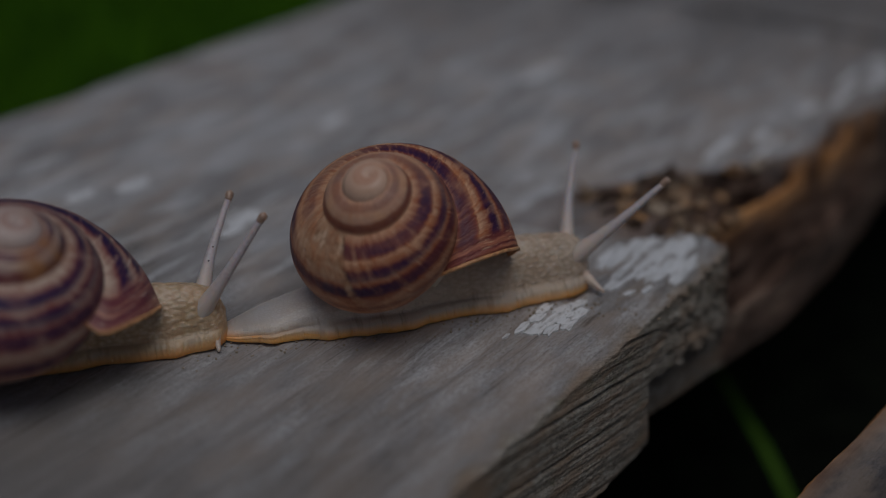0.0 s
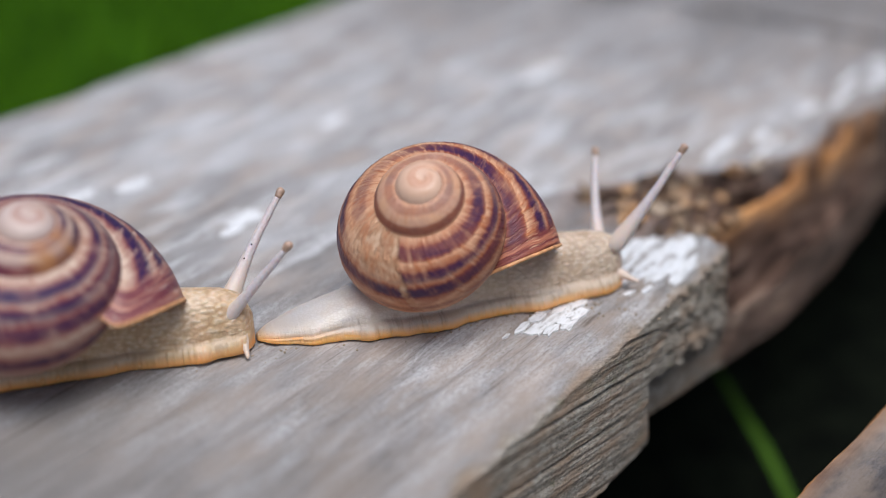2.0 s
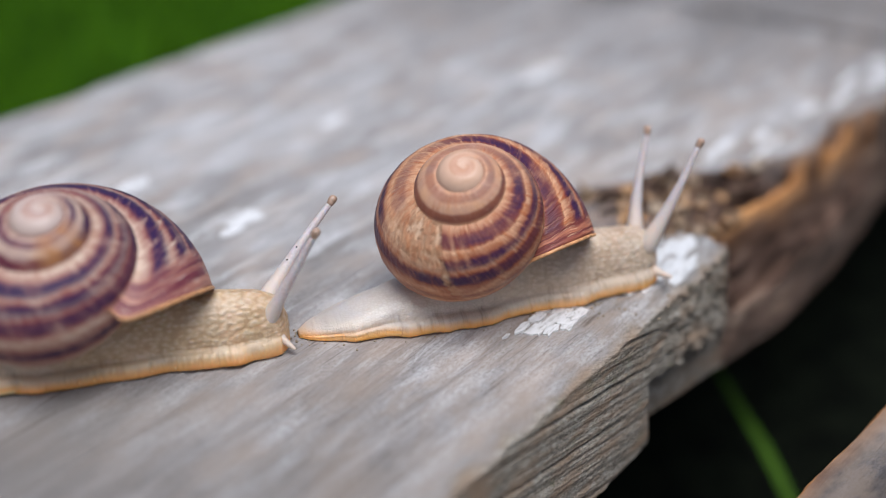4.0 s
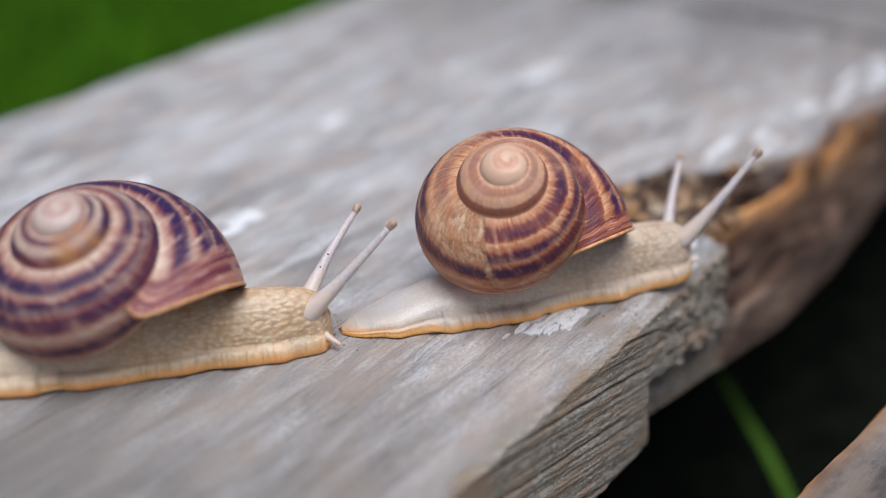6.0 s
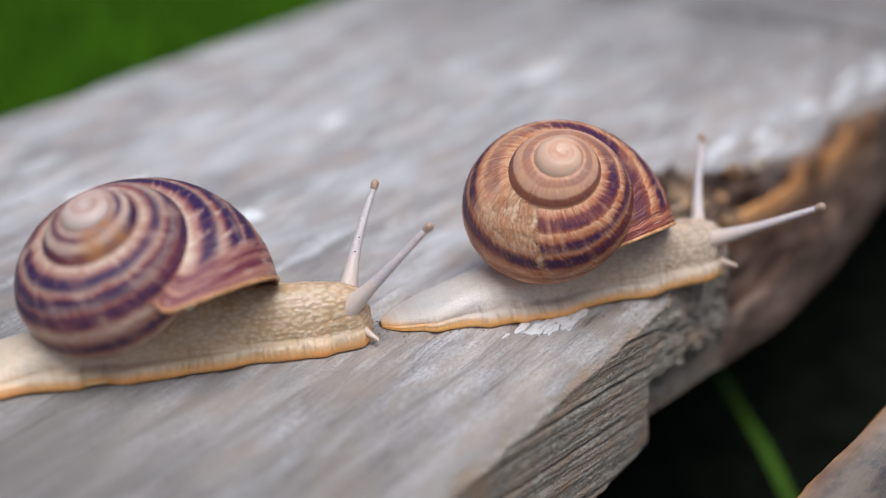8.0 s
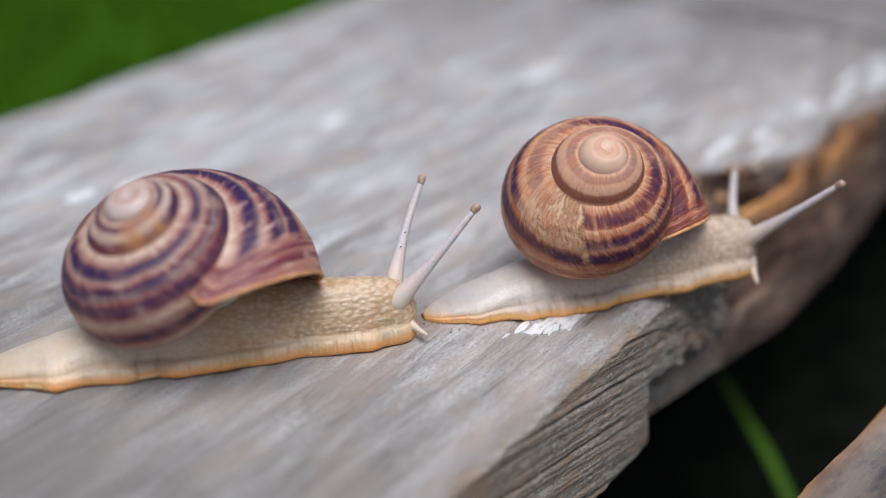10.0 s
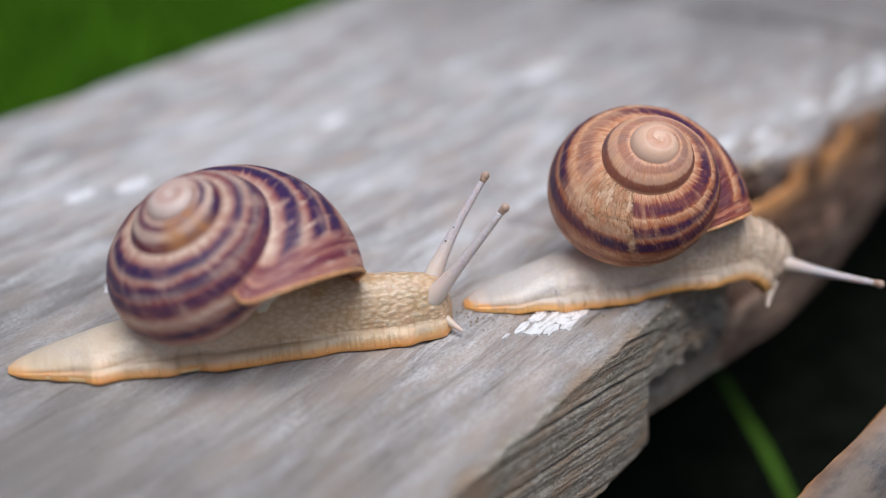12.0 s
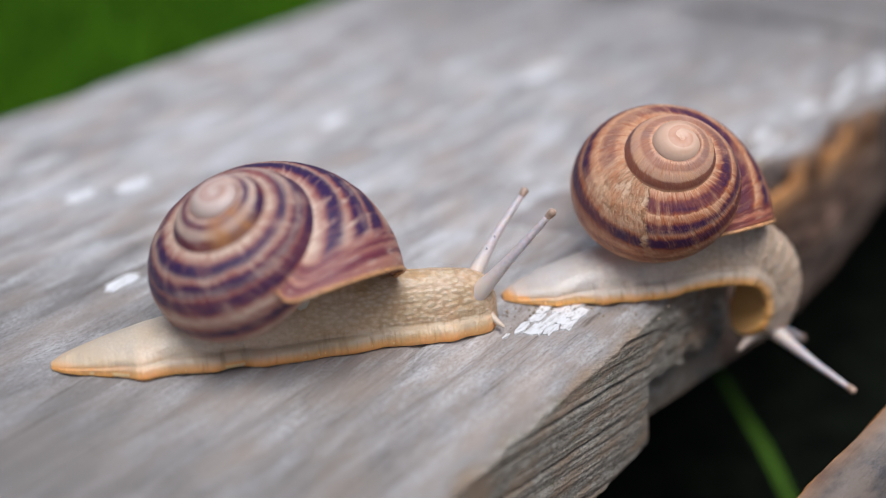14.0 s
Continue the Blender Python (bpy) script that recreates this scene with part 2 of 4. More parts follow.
    smooth_tip = s.mix(s.ramp(field(2.0, 5.0, 17, 3), [(0.38, 0.0), (0.66, 1.0)]), tip_colour, tuple(q * k for q, k in zip(tip_colour, (0.86, 0.76, 0.68))))
    col = s.mix(tip, col, smooth_tip)
    thread = times(s.ramp(v, [(0.704, 0.0), (0.712, 0.35)]), tip, s.ramp(s.math("DIVIDE", u, 5.0), [(0.60, 1.0), (0.66, 0.0)]))
    col = s.mix(thread, col, tuple(0.5 * (p + q) for p, q in zip(tan, brown)))
    # crusted scar on the last turn, ended by a raised growth stop
    place = times(s.ramp(lean, [(0.52, 0.0), (0.60, 1.0), (0.684, 1.0), (0.692, 0.0)]), s.ramp(v, [(0.55, 0.0), (0.60, 1.0), (0.80, 1.0)]))
    scar = field(52.0, 20.0, 11, 5, 0.70)
    stop = times(s.ramp(s.math("ADD", lean, s.math("MULTIPLY", s.math("SUBTRACT", flecks, 0.5), 0.02)), [(0.676, 0.0), (0.682, 1.0), (0.690, 1.0), (0.696, 0.0)]), s.ramp(v, [(0.47, 0.0), (0.53, 1.0)]))
    crust = times(s.math("MAXIMUM", times(place, s.ramp(scar, [(0.42, 0.15), (0.58, 0.75)])), times(stop, s.ramp(scar, [(0.36, 0.2), (0.50, 0.95)]))), wear)
    col = s.mix(crust, col, s.mix(s.ramp(scar, [(0.46, 0.0), (0.62, 1.0)]), (0.56, 0.28, 0.14), (0.76, 0.53, 0.36)))
    s.set("Base Color", col)
    s.set("Roughness", s.mix(tip, s.ramp(lines, [(0.35, 0.36), (0.65, 0.58)]), (0.42, 0.42, 0.42)))
    rubbed = s.math("SUBTRACT", 1.0, s.ramp(s.math("DIVIDE", u, 5.0), [(0.20, 0.0), (0.25, 0.55), (0.41, 0.55), (0.45, 0.97)]))
    n = s.bump(times(lines, rubbed), 0.75, 0.0007)
    n = s.bump(times(fine, rubbed), 0.4, 0.0003, n)
    s.bump(times(scar, crust), 1.0, 0.0009, n)
    return s.mat


def flesh_material(name, light, tan, grey, rim, sole, furrow, creased):
    """Moist snail skin: net of pale warts, smooth pale tail, furrowed fringe and orange rim of the sole."""
    f = Nodes(name, 0.40, 0.5)
    rest = f.coords((1, 1, 1), "rest")
    x, y, z = f.split(rest)
    cm = f.math("MULTIPLY", z, 100.0)
    along = f.math("MULTIPLY", x, 10.0)
    wide = f.join(f.math("MULTIPLY", x, 0.72), y, f.math("MULTIPLY", z, 1.1))
    plates = f.math("SUBTRACT", 0.62, f.cells(wide, 1000, "SMOOTH_F1", 0.85))
    grains = f.cells(wide, 1500, "DISTANCE_TO_EDGE", 1.0)
    folds = f.noise(f.join(f.math("MULTIPLY", x, 480.0), f.math("MULTIPLY", y, 60.0), f.math("MULTIPLY", z, 110.0)), 1, 3)
    blotch = f.noise(wide, 140, 4)
    head = f.ramp(along, [(0.40, 0.0), (0.66, 1.0)])
    fringe = f.ramp(cm, [(0.34, 1.0), (0.46, 0.0)])
    back = f.math("SUBTRACT", 1.0, fringe)
    c = f.mix(f.ramp(blotch, [(0.32, 0.0), (0.68, 1.0)]), tan, light)
    c = f.mix(f.math("MULTIPLY", f.math("SUBTRACT", 1.0, head), 0.55), c, light)
    c = f.mix(f.ramp(along, [(0.05, 0.9), (0.45, 0.0)]), c, grey)
    c = f.mix(f.math("MULTIPLY", fringe, 0.45), c, tan)
    c = f.mix(f.math("MULTIPLY", f.math("MULTIPLY", head, back), 0.35), c, tan)
    net = f.math("MULTIPLY", f.ramp(plates, [(0.04, 1.0), (0.22, 0.0)]), f.math("MULTIPLY", back, f.ramp(along, [(0.10, 0.05), (0.40, 0.35), (0.70, 1.0)])))
    small_net = f.math("MULTIPLY", f.ramp(grains, [(0.02, 1.0), (0.20, 0.0)]), 0.35)
    c = f.mix(f.math("MULTIPLY", net, 0.42), c, furrow)
    c = f.mix(f.math("MULTIPLY", small_net, f.math("MULTIPLY", back, 0.5)), c, furrow)
    pale = f.math("MULTIPLY", f.ramp(plates, [(0.22, 0.0), (0.45, 1.0)]), f.math("MULTIPLY", back, head))
    c = f.mix(f.math("MULTIPLY", pale, 0.55), c, light)
    crease = f.math("MULTIPLY", f.ramp(folds, [(0.38, 1.0), (0.47, 0.0)]), f.math("MULTIPLY", f.ramp(cm, [(0.12, 0.2), (0.22, 1.0), (0.44, 1.0), (0.62, 0.12)]), f.ramp(along, [(0.14, 0.12), (0.36, 1.0)])))
    c = f.mix(f.math("MULTIPLY", crease, creased), c, furrow)
    over_tail = f.math("ADD", cm, f.ramp(along, [(0.0, 0.06), (0.14, 0.0)]))
    low = f.math("MULTIPLY", f.ramp(over_tail, [(0.05, 1.0), (0.13, 0.8), (0.28, 0.0)]), f.ramp(blotch, [(0.35, 0.75), (0.6, 1.0)]))
    c = f.mix(low, c, rim)
    c = f.mix(f.ramp(f.math("MULTIPLY", z, 1000.0), [(0.05, 1.0), (0.25, 0.0)]), c, sole)
    f.set("Base Color", c)
    f.set("Subsurface Weight", 0.3)
    f.set("Subsurface Radius", (1.0, 0.62, 0.40))
    f.set("Subsurface Scale", 0.0012)
    f.set("Coat Weight", 0.2)
    f.set("Coat Roughness", 0.28)
    dome = f.math("MULTIPLY", f.ramp(plates, [(0.0, 0.0), (0.5, 1.0)]), f.math("MULTIPLY", back, f.ramp(along, [(0.12, 0.15), (0.62, 1.0)])))
    n = f.bump(dome, 0.8, 0.00026)
    n = f.bump(f.ramp(grains, [(0.0, 0.0), (0.25, 1.0)]), 0.2, 0.0002, n)
    f.bump(f.math("MULTIPLY", folds, f.math("ADD", 0.25, fringe)), 0.6, 0.0006, n)
    return f.mat


def plain(name, colour, rough=0.5, vary=0.15, scale=400, sss=0.0, spec=0.5):
    m = Nodes(name, rough, spec)
    n = m.noise(m.coords(), scale, 4)
    m.set("Base Color", m.ramp(n, [(0.3, tuple(c * (1 - vary) for c in colour)), (0.7, tuple(min(1, c * (1 + vary)) for c in colour))]))
    if sss:
        m.set("Subsurface Weight", sss)
        m.set("Subsurface Radius", (1.0, 0.7, 0.5))
        m.set("Subsurface Scale", 0.001)
    m.bump(n, 0.2, 0.0004)
    return m.mat


def ground_material():
    g = Nodes("lawn_and_shaded_soil", 1.0, 0.02)
    # near-black: the shade under the boards is put into the soil colour
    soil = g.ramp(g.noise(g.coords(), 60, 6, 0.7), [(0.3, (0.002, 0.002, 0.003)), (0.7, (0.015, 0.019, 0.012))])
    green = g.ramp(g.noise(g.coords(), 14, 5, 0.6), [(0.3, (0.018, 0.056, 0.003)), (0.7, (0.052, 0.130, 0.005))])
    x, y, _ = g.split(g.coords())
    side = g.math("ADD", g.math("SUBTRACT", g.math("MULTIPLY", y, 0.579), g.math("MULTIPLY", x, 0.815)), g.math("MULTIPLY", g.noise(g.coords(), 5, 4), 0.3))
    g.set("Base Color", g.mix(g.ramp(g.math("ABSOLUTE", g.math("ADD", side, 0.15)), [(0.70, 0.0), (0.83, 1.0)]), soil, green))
    g.bump(g.noise(g.coords(), 90, 5), 0.8, 0.02)
    return g.mat


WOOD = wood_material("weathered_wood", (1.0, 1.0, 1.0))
# neighbouring board: its browner tone plus lens vignette painted in as darkening
WOOD_BROWN_VIGNETTED = wood_material("browner_vignetted_wood", (0.225, 0.212, 0.210))
PAINT = paint_material()
SHELL_WARM = shell_material("shell_warm_brown", (0.84, 0.56, 0.36), (0.54, 0.18, 0.062), (0.27, 0.050, 0.022), (0.050, 0.014, 0.056), 1.0, 1.0,
                            [(0.470, 0.482, 0.35), (0.535, 0.565, 1), (0.586, 0.608, 1), (0.648, 0.676, 1)],
                            [(0.545, 0.590, 0.8), (0.652, 0.690, 0.5)], (0.60, 0.34, 0.24), (0.72, 0.49, 0.37), 0.034)
SHELL_VIOLET = shell_material("shell_violet_brown", (0.76, 0.63, 0.51), (0.44, 0.22, 0.14), (0.240, 0.044, 0.042), (0.034, 0.012, 0.064), 5.0, 0.0,
                              [(0.458, 0.486, 1), (0.551, 0.582, 1), (0.594, 0.624, 1), (0.647, 0.674, 1)],
                              [(0.545, 0.612, 1), (0.664, 0.694, 0.9)], (0.46, 0.32, 0.275), (0.58, 0.46, 0.42), 0.062)
FLESH_GREY = flesh_material("flesh_grey_tan", (0.72, 0.575, 0.46), (0.57, 0.405, 0.285), (0.66, 0.60, 0.58), (1.0, 0.43, 0.09), (1.0, 0.50, 0.18), (0.38, 0.245, 0.165), 0.62)
FLESH_TAN = flesh_material("flesh_golden_tan", (0.72, 0.56, 0.42), (0.58, 0.37, 0.195), (0.70, 0.56, 0.44), (0.92, 0.38, 0.09), (0.95, 0.60, 0.28), (0.38, 0.215, 0.11), 0.42)
STALK = Nodes("stalk_skin", 0.40, 0.4)
STALK.set("Base Color", STALK.mix(STALK.ramp(STALK.math("MULTIPLY", STALK.split(STALK.coords())[2], 40.0), [(0.10, 0.0), (0.42, 1.0)]), (0.66, 0.56, 0.50),
                                  STALK.ramp(STALK.noise(STALK.coords(), 1300, 4), [(0.3, (0.53, 0.47, 0.48)), (0.7, (0.65, 0.59, 0.60))])))
STALK.set("Subsurface Weight", 0.8)
STALK.set("Subsurface Radius", (1.0, 0.7, 0.5))
STALK.set("Subsurface Scale", 0.001)
STALK.bump(STALK.cells(STALK.coords(), 2400), 0.3, 0.0002)
STALK = STALK.mat
CRUMB = Nodes("crumbled_wood", 0.85, 0.2)
which = CRUMB.n.new("ShaderNodeObjectInfo").outputs["Random"]
CRUMB.set("Base Color", CRUMB.mix(CRUMB.ramp(CRUMB.noise(CRUMB.coords(), 500, 4), [(0.35, 0.0), (0.65, 0.6)]),
                                  CRUMB.ramp(which, [(0.0, (0.02, 0.012, 0.009)), (0.3, (0.09, 0.055, 0.035)), (0.6, (0.34, 0.22, 0.13)), (0.8, (0.52, 0.44, 0.35)), (1.0, (0.62, 0.30, 0.10))]), (0.06, 0.04, 0.03)))
CRUMB = CRUMB.mat
FEELER = plain("feeler_skin", (0.66, 0.53, 0.44), 0.35, 0.15, 1400, 0.3)
EYE_TIP = plain("eye_tip_skin", (0.42, 0.29, 0.22), 0.3, 0.3, 1500, 0.3)
EYE_DOT = plain("eye_dot", (0.015, 0.012, 0.012), 0.2)
MANTLE = plain("mantle_skin", (0.62, 0.56, 0.48), 0.35, 0.1, 500, 0.4)
LIP = plain("shell_lip", (0.58, 0.29, 0.13), 0.45, 0.35, 700)
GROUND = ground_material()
GAP_BLADE = plain("shaded_blade_green", (0.050, 0.108, 0.014), 0.9, 0.5, 60, 0.0, 0.05)
BLADE = plain("grass_blade_green", (0.038, 0.108, 0.006), 0.9, 0.45, 60, 0.0, 0.05)
GRIT = plain("grit", (0.30, 0.24, 0.17), 0.7, 0.4, 900)


# ---- building helpers ----
def mesh_of(name, verts, faces, material, smooth=True):
    me = bpy.data.meshes.new(name)
    me.from_pydata([tuple(map(float, v)) for v in verts], [], faces)
    me.materials.append(material)
    me.polygons.foreach_set("use_smooth", [smooth] * len(me.polygons))
    me.update()
    return me


def part(name, data, parent, label=""):
    ob = new(name, data)
    ob.parent = parent
    return tagged(ob, label)


def grid_faces(rows, cols, closed=False):
    out = []
    for i in range(rows - 1):
        for j in range(cols if closed else cols - 1):
            k = (j + 1) % cols
            out.append((i * cols + j, i * cols + k, (i + 1) * cols + k, (i + 1) * cols + j))
    return out


def lattice(ix, iy, seed):
    n = (ix.astype(np.int64) * 374761393 + iy.astype(np.int64) * 668265263 + seed * 974634777) & 0x7FFFFFFF
    n = ((n ^ (n >> 13)) * 1274126177) & 0x7FFFFFFF
    return ((n ^ (n >> 16)) & 0xFFFF) / 65535.0


def ripple(x, y, seed=0, octaves=3):
    """Smooth value noise round zero, for whole arrays."""
    x, y = np.broadcast_arrays(np.asarray(x, float), np.asarray(y, float))
    total, amp = np.zeros(x.shape), 1.0
    for o in range(octaves):
        ix, iy = np.floor(x), np.floor(y)
        fx, fy = x - ix, y - iy
        fx, fy = fx * fx * (3 - 2 * fx), fy * fy * (3 - 2 * fy)
        a, b = lattice(ix, iy, seed + o), lattice(ix + 1, iy, seed + o)
        c, d = lattice(ix, iy + 1, seed + o), lattice(ix + 1, iy + 1, seed + o)
        total += amp * ((a * (1 - fx) + b * fx) * (1 - fy) + (c * (1 - fx) + d * fx) * fy - 0.5)
        x, y, amp = x * 2.03 + 17.1, y * 2.03 + 5.3, amp * 0.5
    return total


def ease(a, b, x):
    k = np.clip((x - a) / (b - a), 0, 1)
    return k * k * (3 - 2 * k)


def put_values(me, name, values):
    at = me.attributes.new(name, "FLOAT", "POINT")
    at.data.foreach_set("value", np.asarray(values, np.float32).ravel())


# ---- ground ----
def build_ground():
    bm = bmesh.new()
    bmesh.ops.create_grid(bm, x_segments=60, y_segments=60, size=60)
    for v in bm.verts:
        r = v.co.xy.length
        v.co.z = 0.02 * noise.noise(v.co * 0.4) * min(1, r / 3)
    me = bpy.data.meshes.new("ground")
    bm.to_mesh(me)
    bm.free()
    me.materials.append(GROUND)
    tagged(new("ground", me), "soil with shade painted into its colour and green lawn round the bench", "ground", kind="structure")


build_ground()

# ---- the board: x along the grain, y across towards the far edge ----
GRAIN = math.degrees(math.atan2(0.815, 0.579))
NOTCH_X = np.array([0.240, 0.2665, 0.2863, 0.303, 0.3124, 0.33, 0.3478, 0.3662, 0.3945, 0.45, 0.6])
NOTCH_Y = np.array([0.156, 0.1528, 0.1415, 0.132, 0.1187, 0.1086, 0.1065, 0.1095, 0.101, 0.0985, 0.097])


def block_end(y):
    """Where the sound front part of the board ends, along the grain."""
    return np.interp(y, [0.094, 0.0985, 0.1135, 0.1203, 0.1305, 0.142, 0.156], [0.2700, 0.2688, 0.2660, 0.2560, 0.2502, 0.2475, 0.2440]) + 0.0016 * ripple(y * 420, 0 * y, 3)


def board_top(x, y):
    """Height of the upper face against the board's level, and how far it is rotted and freshly broken."""
    z = 0.00022 * ripple(x * 45, y * 900, 11) + 0.0004 * ripple(x * 14, y * 60, 12) - 0.0005 * ease(0.17, 0.33, ripple(x * 22, y * 420, 13, 2))
    far = np.interp(x, NOTCH_X, NOTCH_Y) + 0.0035 * ripple(x * 160, 0 * x, 5)
    inside = ease(0.0, 0.0016, far - y) * ease(0.0, 0.0012, x - block_end(y))
    lumps = 0.0042 * ripple(x * 130, y * 170, 21) + 0.0030 * ripple(x * 330, y * 420, 22)
    outer = ease(0.108, 0.104, y) * ease(0.262, 0.285, x)
    floor = -0.0032 + lumps * (1 - 0.8 * outer) - 0.0120 * ease(0.122, 0.110, y) - 0.009 * ease(0.120, 0.110, y) + 0.003 * ripple(x * 28, y * 500, 23, 2)
    # a torn ridge of fresh wood, a dark hollow outside it, then a sound lower ledge
    crest = np.interp(x, [0.27, 0.289, 0.35, 0.375, 0.45], [0.1145, 0.1118, 0.1054, 0.1050, 0.098]) + 0.0016 * ripple(x * 70, 0 * x, 24)
    ridge = ease(0.0034, 0.0006, np.abs(y - crest)) * ease(0.272, 0.286, x)
    floor = floor - 0.006 * ease(0.1020, 0.1045, y) * ease(0.1090, 0.1060, y) * ease(0.27, 0.29, x) - 0.003 * outer
    floor = floor * (1 - ridge) + ridge * (-0.0070 + 0.5 * lumps)
    corner = ease(0.248, 0.282, x + 0.4 * (0.130 - y))
    floor = floor * (0.12 + 0.88 * corner)
    floor = np.minimum(floor, -0.0003 - 0.0009 * corner)
    orange_wood = inside * ridge * ease(-0.0005, 0.0010, y - crest + 0.0015)
    return z * (1 - inside) + floor * inside, ease(-0.0014, 0.0003, far - y) * ease(-0.0008, 0.0004, x - block_end(y)) * (0.45 + 0.55 * corner), orange_wood


def build_board():
    root = new("bench_board")
    root.matrix_world = pose(0, 0, TOP, 0, 0, GRAIN)
    tagged(root, "weathered grey wooden board with a rotted broken edge", "board")
    xs = np.concatenate([np.arange(-0.30, 0.06, 0.006), np.arange(0.06, 0.15, 0.0018), np.arange(0.15, 0.32, 0.0007),
                         np.arange(0.32, 0.46, 0.0014), np.arange(0.46, 1.6, 0.012)])
    a = np.concatenate([np.linspace(0, 0.70, 60), np.linspace(0.703, 1, 90)])
    edge = 0.1012 + 0.0008 * ripple(xs * 18, 0 * xs, 31) + 0.0003 * ripple(xs * 210, 0 * xs, 32)
    ledge = np.interp(xs, [0.224, 0.24, 0.276, 0.308, 0.344, 0.411, 0.6], [0.1075, 0.1055, 0.1005, 0.0970, 0.0965, 0.0998, 0.1]) + 0.0004 * ripple(xs * 60, 0 * xs, 36)
    edge = edge * (1 - ease(0.2700, 0.2740, xs)) + (ledge + 0.0015) * ease(0.2700, 0.2740, xs)
    far = 0.3278 + 0.0012 * ripple(xs * 30, 0 * xs, 33)
    Y = far[:, None] + (edge - far)[:, None] * a[None]
    X = np.repeat(xs[:, None], len(a), 1)
    Z, R, Fq = board_top(X, Y)
    round_off = Y - edge[:, None]
    Z = Z - 0.0030 * ease(0.0065, 0.0, round_off) ** 2 * (1 - R) - 0.002 * ease(0.004, 0.0, far[:, None] - Y) ** 2
    top = np.stack([X, Y, Z], -1)
    # flank, from the upper edge down
    d = np.linspace(0.012, 1, 140)
    zb = np.interp(xs, [0.2262, 0.2277, 0.272, 0.316, 0.407], [-0.0365, -0.0375, -0.0395, -0.0420, -0.0400]) + 0.0008 * ripple(xs * 80, 0 * xs, 35)
    broke = ease(0.2252, 0.2272, xs + 0.0012 * ripple(xs * 300, 0 * xs, 37)) * (1 - ease(0.270, 0.274, xs))
    cut = np.interp(xs, [0.2, 0.2262, 0.2365, 0.2654], [-0.0195, -0.0199, -0.0226, -0.0267])
    ZS = Z[:, -1][:, None] + (zb - Z[:, -1])[:, None] * d[None]
    XS = np.repeat(xs[:, None], len(d), 1)
    pit = ease(0.222, 0.25, XS)
    calm = 1 - 0.8 * ease(0.268, 0.276, XS)
    layer = ZS + 0.2 * (XS - 0.2)                       # the grain dips along the flank
    strata = calm * (0.00022 * ripple(XS * 7, layer * 1500, 41) + (0.0001 + 0.0005 * pit) * ripple(XS * 480, layer * 900, 42) + 0.0003 * ripple(XS * 5, layer * 260, 43, 1) + (0.0002 + 0.0003 * pit) * ripple(XS * 700, ZS * 1400, 46, 2))
    crack = 0.0002 * calm * ease(0.18, 0.26, ripple(XS * 7, layer * 520, 44, 2))
    for zc, x0, x1, deep in ((-0.0100, 0.150, 0.2245, 0.0026), (-0.0012, 0.190, 0.232, 0.0018), (-0.0205, 0.10, 0.215, 0.0018)):
        crack = crack + deep * ease(0.0006, 0.0001, np.abs(layer - zc + 0.0011 * ripple(XS * 60, 0 * XS, 47))) * ease(x0, x0 + 0.02, XS) * ease(x1, x1 - 0.006, XS)
    crack = crack + 0.0016 * calm * pit * ease(0.10, 0.24, ripple(XS * 330, layer * 620, 48, 2)) - 0.0007 * calm * pit * ease(0.12, 0.26, ripple(XS * 420, ZS * 520, 49, 2))
    YS = edge[:, None] - 0.0020 * d[None] - strata + crack
    below = ease(0.0008, -0.0008, ZS - cut[:, None] + 0.0024 * ripple(XS * 260, 0 * XS, 45))
    inner = broke[:, None] * below
    YS = YS * (1 - inner) + inner * (ledge[:, None] + 0.0012 - 0.0015 * d[None] - 0.15 * strata)
    side = np.stack([XS, YS, ZS], -1)
    under = np.stack([np.stack([xs, edge + 0.02, zb], -1), np.stack([xs, far - 0.004, zb], -1), np.stack([xs, far, zb + 0.004], -1),
                      np.stack([xs, far + 0.0005, 0 * xs - 0.006], -1)], 1)
    allv = np.concatenate([top, side, under], 1)
    n, m = allv.shape[:2]
    faces = grid_faces(n, m, closed=True)
    faces += [tuple(range(m - 1, -1, -1)), tuple((n - 1) * m + j for j in range(m))]
    faces = [f[::-1] for f in faces]
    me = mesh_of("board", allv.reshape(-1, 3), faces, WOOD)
    fl = np.zeros((n, m)); ro = np.zeros((n, m)); fr = np.zeros((n, m))
    fl[:, :len(a)] = ease(0.0026, 0.0, round_off + 0.0022 * ripple(X * 180, Y * 300, 51)) * 0.9
    fl[:, len(a):] = 1
    ro[:, :len(a)] = R
    low = np.maximum(0.88 * ease(0.268, 0.274, XS), 0.12 * broke[:, None] * below)
    ro[:, len(a):] = np.pad(low, ((0, 0), (0, 4)), mode="edge")
    fr[:, :len(a)] = Fq
    put_values(me, "flank", fl)
    put_values(me, "rot", ro)
    put_values(me, "orange_wood", fr)
    part("board", me, root)
    return root


BOARD = build_board()


